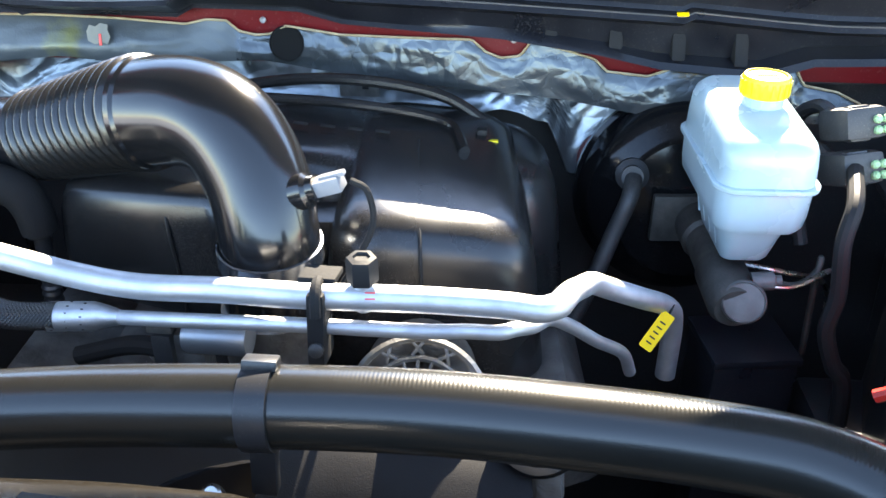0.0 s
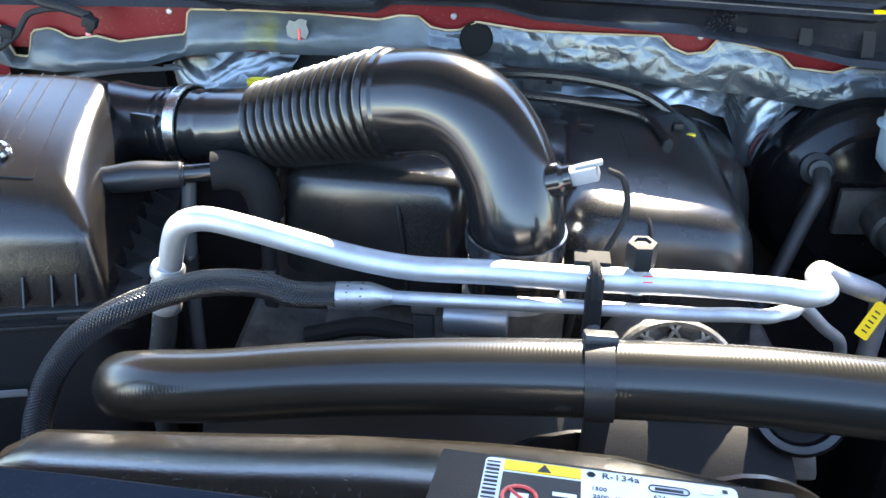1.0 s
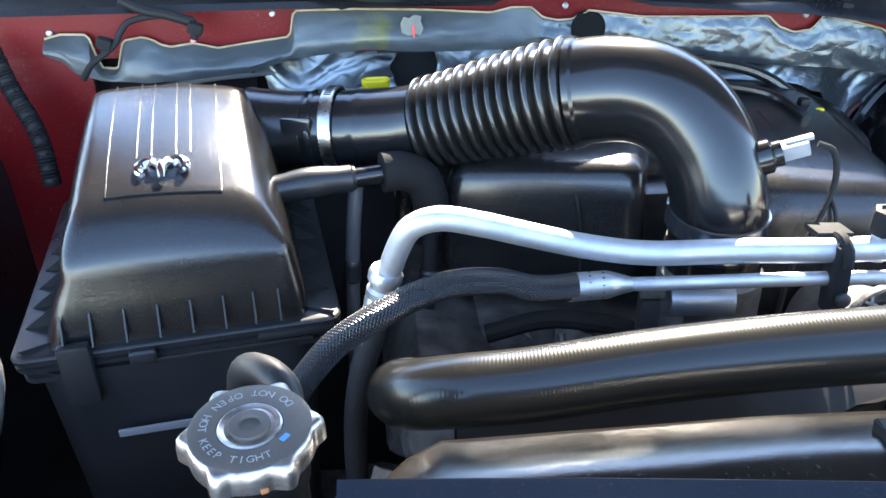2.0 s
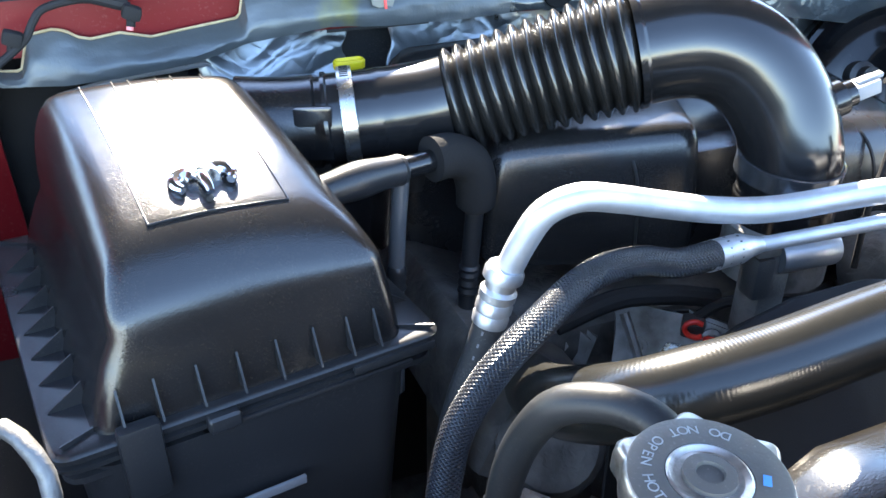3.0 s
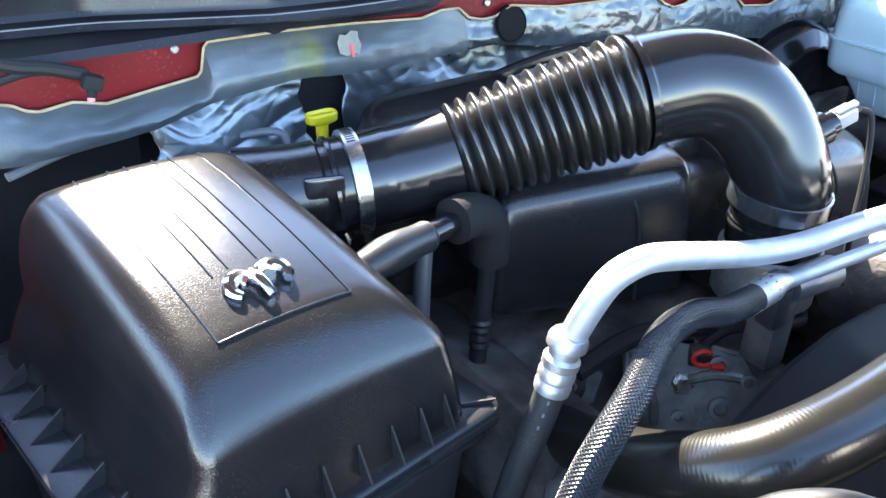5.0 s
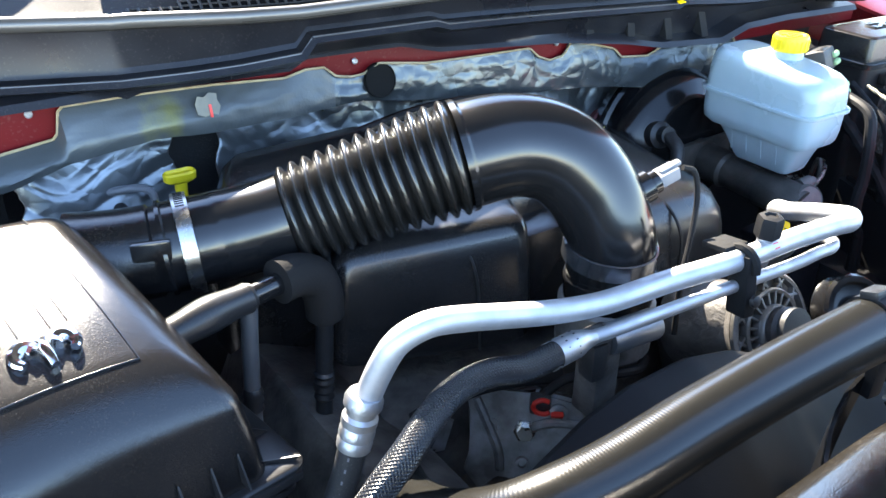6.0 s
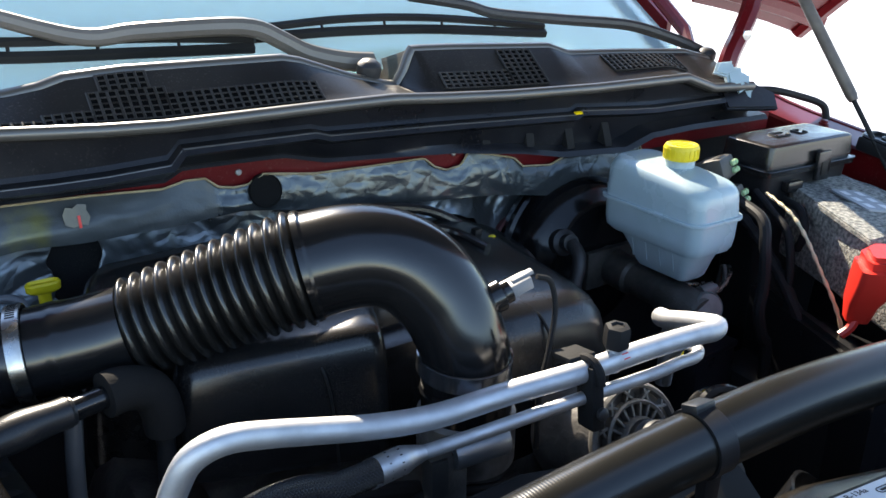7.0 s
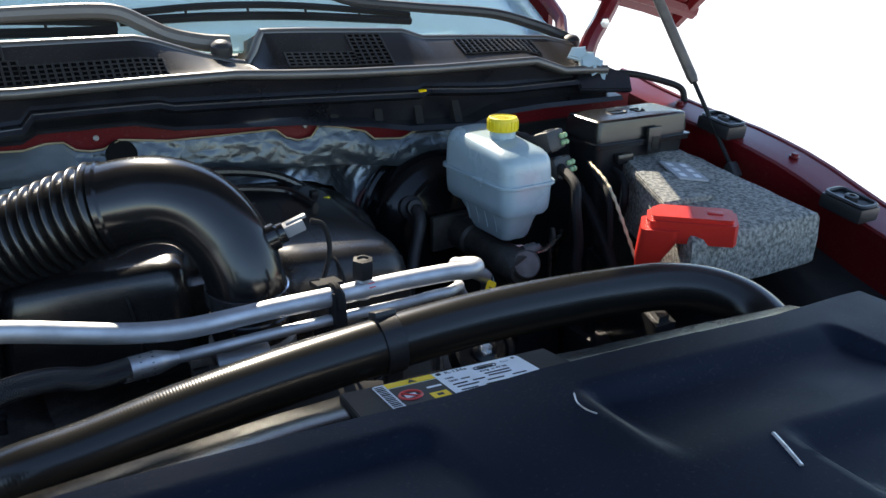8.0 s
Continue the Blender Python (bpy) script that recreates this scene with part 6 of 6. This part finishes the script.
part("end_ring", turned([(0.053, 0.0), (0.059, 0.0), (0.060, 0.005), (0.057, 0.008), (0.054, 0.007), (0.053, 0.0)], AM, 48), CAST, alt)
part("middle_ring", turned([(0.038, 0.0), (0.043, 0.0), (0.043, 0.008), (0.041, 0.010), (0.038, 0.008), (0.038, 0.0)], AM, 40), CAST, alt)
part("hub_ring", turned([(0.018, 0.0), (0.026, 0.0), (0.026, 0.012), (0.024, 0.015), (0.018, 0.014), (0.018, 0.0)], AM, 36), CAST, alt)
for k in range(20):
    part("spoke", block(AM @ pose(0, 0, 0, 0, 0, 18 * k) @ pose(0.032, 0, 0.005), 0.016, 0.0028, 0.008, 0.001), CAST, alt)
for k in range(12):
    for lean in (-38, 38):
        part("cross_rib", block(AM @ pose(0, 0, 0, 0, 0, 30 * k) @ pose(0.0485, 0, 0.003, 0, 0, lean), 0.016, 0.0032, 0.007, 0.001), CAST, alt)
# black disc painted as the shade inside the slotted end frame
part("inner_shade_disc", turned([(0.0, -0.003), (0.053, -0.003), (0.053, -0.001), (0.0, -0.001)], AM, 32), INK, alt)
part("pulley", turned([(0.020, 0.014), (0.024, 0.016), (0.024, 0.022), (0.020, 0.026), (0.024, 0.030), (0.024, 0.036), (0.010, 0.038), (0.0, 0.038)], AM, 32), DULL, alt)
idl = thing("idler_pulley", (0.085, 0.56, 0.88), "glossy black idler pulley beside the alternator", "pulley")
IM = axes((0.085, 0.545, 0.938), (-0.25, -0.75, 0.6))
part("wheel", turned([(0.0, -0.024), (0.036, -0.024), (0.039, -0.020), (0.0375, -0.016), (0.0375, -0.002), (0.039, 0.002), (0.036, 0.006), (0.030, 0.006), (0.027, 0.001), (0.016, 0.0), (0.015, 0.006), (0.0, 0.007)], IM, 40), GLOSS, idl)
part("bolt", turned([(0.008, 0), (0.008, 0.006), (0.0, 0.007)], IM @ pose(0, 0, 0.006), 6), STEEL, idl)
part("mounting_arm", block(IM @ pose(0.0, -0.02, -0.036), 0.03, 0.08, 0.02, 0.006), GREASY, idl)
so = thing("solenoid", (-0.19, 0.62, 0.93), "dull silver cylinder with a black connector", "solenoid")
part("can", turned([(0.0, -0.028), (0.0145, -0.028), (0.0155, -0.025), (0.0155, 0.025), (0.0145, 0.028), (0.0, 0.028)], axes((-0.182, 0.618, 0.972), (0.97, -0.12, 0.02)), 28), material("dull_silver_can", (0.36, 0.38, 0.41), 0.45, metal=0.9), so)
part("plug", block(pose(-0.228, 0.62, 0.958, 0, 0, -6), 0.018, 0.022, 0.04, 0.004), DULL, so)
part("mount", block(pose(-0.21, 0.63, 0.93), 0.03, 0.03, 0.09, 0.004), GREASY, so)
part("bracket", block(pose(-0.228, 0.618, 0.985, 0, 0, -6), 0.022, 0.018, 0.010, 0.002), CAST, so)
rc = thing("red_lock_clip", (-0.244, 0.667, 0.86), "small red connector lock on a black plug", "connector")
part("lock", sweep([(-0.228, 0.671, 0.873), (-0.2335, 0.675, 0.875), (-0.2395, 0.679, 0.872), (-0.241, 0.680, 0.866), (-0.238, 0.677, 0.860), (-0.232, 0.672, 0.8585), (-0.228, 0.669, 0.861)], 0.0027, n=30, seg=8), BOOT, rc)
part("lock_top", block(pose(-0.222, 0.664, 0.858, 20, 0, -40), 0.013, 0.006, 0.005, 0.0015), BOOT, rc)
part("plug", block(pose(-0.228, 0.684, 0.858, 20, 0, -40), 0.022, 0.016, 0.036, 0.004), DULL, rc)
fan = thing("cooling_fan", (-0.10, 0.44, 0.50), "glossy black plastic cooling fan behind the radiator", "cooling fan")
FC = Vector((-0.10, 0.415, 0.745))
part("hub", turned([(0.0, -0.03), (0.07, -0.03), (0.075, -0.02), (0.075, 0.03), (0.06, 0.04), (0.0, 0.04)], axes(FC, (0, -1, 0)), 32), CAST, fan, "cast viscous clutch hub")
for k in range(9):
    a0 = radians(40 * k + 12)
    rows = []
    for i in range(9):
        r = 0.07 + 0.19 * i / 8
        row = []
        for q in range(7):
            f = q / 6 - 0.5
            a = a0 + f * 0.50 + 0.25 * (i / 8) ** 2
            row.append(FC + Vector((r * math.sin(a), 0.045 * f + 0.012 * (1 - 4 * f * f), r * math.cos(a))))
        rows.append(row)
    part("blade", ribbon(rows, 0.003), GLOSS, fan)


STRAP = [(0.462, 0.785, 1.055), (0.450, 0.738, 1.042), (0.442, 0.705, 1.020), (0.436, 0.670, 0.980), (0.429, 0.634, 0.937), (0.427, 0.62, 0.90), (0.427, 0.615, 0.80)]


def loom(pts, r, name="wiring_loom", label="black taped wiring loom", mat=None, ripple=0.0):
    bm = sweep(pts, (lambda u, s: r + ripple * math.sin(s * 1300)) if ripple else r, n=90 if ripple else 44, seg=10)
    return tagged(part(name, bm, mat or RIM), label, "wiring")


loom([(0.47, 0.89, 1.03), (0.48, 0.83, 1.00), (0.47, 0.76, 0.95), (0.45, 0.70, 0.90), (0.44, 0.66, 0.85), (0.44, 0.64, 0.79)], 0.009, ripple=0.0009)
loom([(0.53, 0.80, 1.03), (0.515, 0.76, 1.025), (0.50, 0.74, 1.0), (0.505, 0.75, 0.97)], 0.006)
loom([(0.50, 0.83, 1.04), (0.49, 0.79, 1.02), (0.475, 0.75, 1.0), (0.465, 0.73, 0.94), (0.46, 0.72, 0.80)], 0.006)
loom([(0.415, 0.80, 1.05), (0.392, 0.74, 1.042), (0.381, 0.722, 1.01), (0.388, 0.72, 0.955), (0.386, 0.72, 0.915), (0.402, 0.72, 0.872), (0.419, 0.72, 0.84), (0.435, 0.72, 0.70)], 0.0085, ripple=0.0007)
loom([(0.345, 0.775, 0.936), (0.375, 0.778, 0.930), (0.398, 0.79, 0.94), (0.404, 0.80, 0.95), (0.41, 0.81, 0.90), (0.415, 0.81, 0.82)], 0.0035, "brake_pipe", "thin dull brake pipe with a bent end", OLDCAST)
mod = thing("control_module", (0.335, 0.785, 0.31), "plain black plastic module box low beside the engine", "module")
part("case", block(pose(0.335, 0.785, 0.58, 0, 0, 4), 0.092, 0.085, 0.54, 0.006), TRAY, mod)
part("lid", block(pose(0.335, 0.785, 0.854, 0, 0, 4), 0.096, 0.089, 0.010, 0.003), TRAY, mod)
loom(STRAP, 0.0026, "earth_strap", "pale braided earth strap hanging beside the battery", material("pale_braid_wire", (0.55, 0.45, 0.30), 0.5, metal=0.5, bump=0.5, bump_size=300), 0.0006)
loom([(-0.752, 1.085, 1.031), (-0.689, 1.106, 1.037), (-0.634, 1.120, 1.037), (-0.594, 1.124, 1.036), (-0.541, 1.112, 1.015), (-0.490, 1.090, 1.018), (-0.475, 1.083, 1.010), (-0.474, 1.080, 0.985)], 0.0045, "metal_line", "thin grey metal line behind the air filter box", GREYP)
loom([(-0.226, 0.684, 0.872), (-0.205, 0.672, 0.892), (-0.18, 0.65, 0.90), (-0.14, 0.64, 0.895), (-0.10, 0.66, 0.88)], 0.0055)
loom([(-0.36, 0.72, 0.875), (-0.30, 0.715, 0.892), (-0.25, 0.70, 0.895), (-0.20, 0.69, 0.885)], 0.010, mat=FOAM)
loom([(-0.92, 1.05, 1.11), (-0.90, 1.03, 1.06), (-0.87, 1.0, 1.01), (-0.86, 0.98, 0.95)], 0.011, ripple=0.001)
loom([(-0.814, 1.035, 1.066), (-0.800, 1.030, 1.084), (-0.786, 1.032, 1.094), (-0.770, 1.036, 1.106), (-0.760, 1.040, 1.121), (-0.749, 1.043, 1.131), (-0.720, 1.046, 1.136), (-0.696, 1.046, 1.133), (-0.672, 1.046, 1.126)], 0.0040)
loom([(-0.758, 1.050, 1.155), (-0.731, 1.046, 1.143), (-0.704, 1.045, 1.137), (-0.675, 1.045, 1.127)], 0.0062, "washer_tube", "black rubber tube along the bulkhead")
for px_, pz_ in ((-0.781, 1.108), (-0.672, 1.122)):
    plug = thing("loom_plug", (px_, 1.04, pz_), "black wiring plug with a pink cap on the bulkhead", "connector", "plugs on the bulkhead wiring")
    part("body", block(pose(px_, 1.036, pz_, 0, 20, 0), 0.018, 0.016, 0.014, 0.004), FOAM, plug)
    part("stem", sweep([(px_ - 0.001, 1.036, pz_ - 0.004), (px_ - 0.003, 1.034, pz_ - 0.013)], 0.0045, n=4, seg=10), FOAM, plug)
    part("cap", sweep([(px_ - 0.003, 1.034, pz_ - 0.010), (px_ - 0.0045, 1.033, pz_ - 0.016)], 0.0034, n=4, seg=10), material("faded_pink_plastic", (0.5, 0.16, 0.17), 0.5), plug, "faded pink cap")
hc = thing("heater_connection", (-0.525, 1.118, 0.965), "dark heater pipe stubs on the bulkhead", "heater pipes")
part("plate", block(pose(-0.525, 1.118, 0.99), 0.075, 0.014, 0.05, 0.006), DULL, hc)
for dx in (-0.018, 0.018):
    part("stub", sweep([(-0.53 + dx, 1.112, 0.995), (-0.525 + dx, 1.07, 0.99), (-0.515 + dx, 1.03, 0.965)], 0.009, n=10, seg=12), DULL, hc)
sp = thing("side_pipe", (-0.83, 0.47, 0.9), "bright aluminium pipe beside the air filter box", "pipe")
part("pipe", sweep([(-0.86, 0.66, 0.88), (-0.83, 0.64, 0.94), (-0.815, 0.628, 0.972), (-0.803, 0.618, 0.983), (-0.79, 0.600, 0.975), (-0.784, 0.588, 0.955), (-0.790, 0.575, 0.92), (-0.81, 0.56, 0.85), (-0.83, 0.55, 0.60), (-0.83, 0.55, 0.32)], 0.0058, n=60, seg=14), CAST, sp)
loom([(0.70, 1.0, 1.145), (0.745, 0.985, 1.142), (0.80, 0.965, 1.128), (0.838, 0.945, 1.112), (0.842, 0.935, 1.086)], 0.0065, "drain_tube", "black rubber tube curving down to the fender")
hb = thing("hinge_mount", (0.665, 1.0, 1.14), "pale crumpled sealant and bracket round the hood hinge foot", "hinge mount")
part("bracket", slab([(-0.05, -0.03), (0.06, -0.05), (0.07, -0.02), (0.0, 0.03), (-0.045, 0.03)], axes((0.655, 0.995, 1.148), (-0.1, -0.75, 0.65)), 0.01, 0.003), TRAY, hb)
for sx_, sy_, sz_, rr_ in ((0.648, 0.985, 1.165, 30), (0.618, 1.0, 1.186, -20), (0.665, 0.99, 1.150, 70)):
    part("sealant", slab([(-0.022, -0.008), (0.0, -0.014), (0.018, -0.004), (0.010, 0.006), (0.014, 0.016), (-0.012, 0.012)], axes((sx_, sy_, sz_), (-0.3, -0.7, 0.6)) @ pose(0, 0, 0, 0, 0, rr_), 0.007, 0.003), MILK, hb, "pale crumpled sealant")
part("sealant", slab([(-0.02, -0.02), (0.012, -0.018), (0.02, 0.012), (-0.008, 0.022)], axes((0.63, 0.992, 1.172), (-0.3, -0.7, 0.6)), 0.012, 0.004), MILK, hb, "pale translucent sealant")
part("paint_mark", block(pose(0.274, 0.985, 1.1575, 20, 0, -3), 0.013, 0.006, 0.002, 0.0005), GOLD, tray, "yellow paint mark")
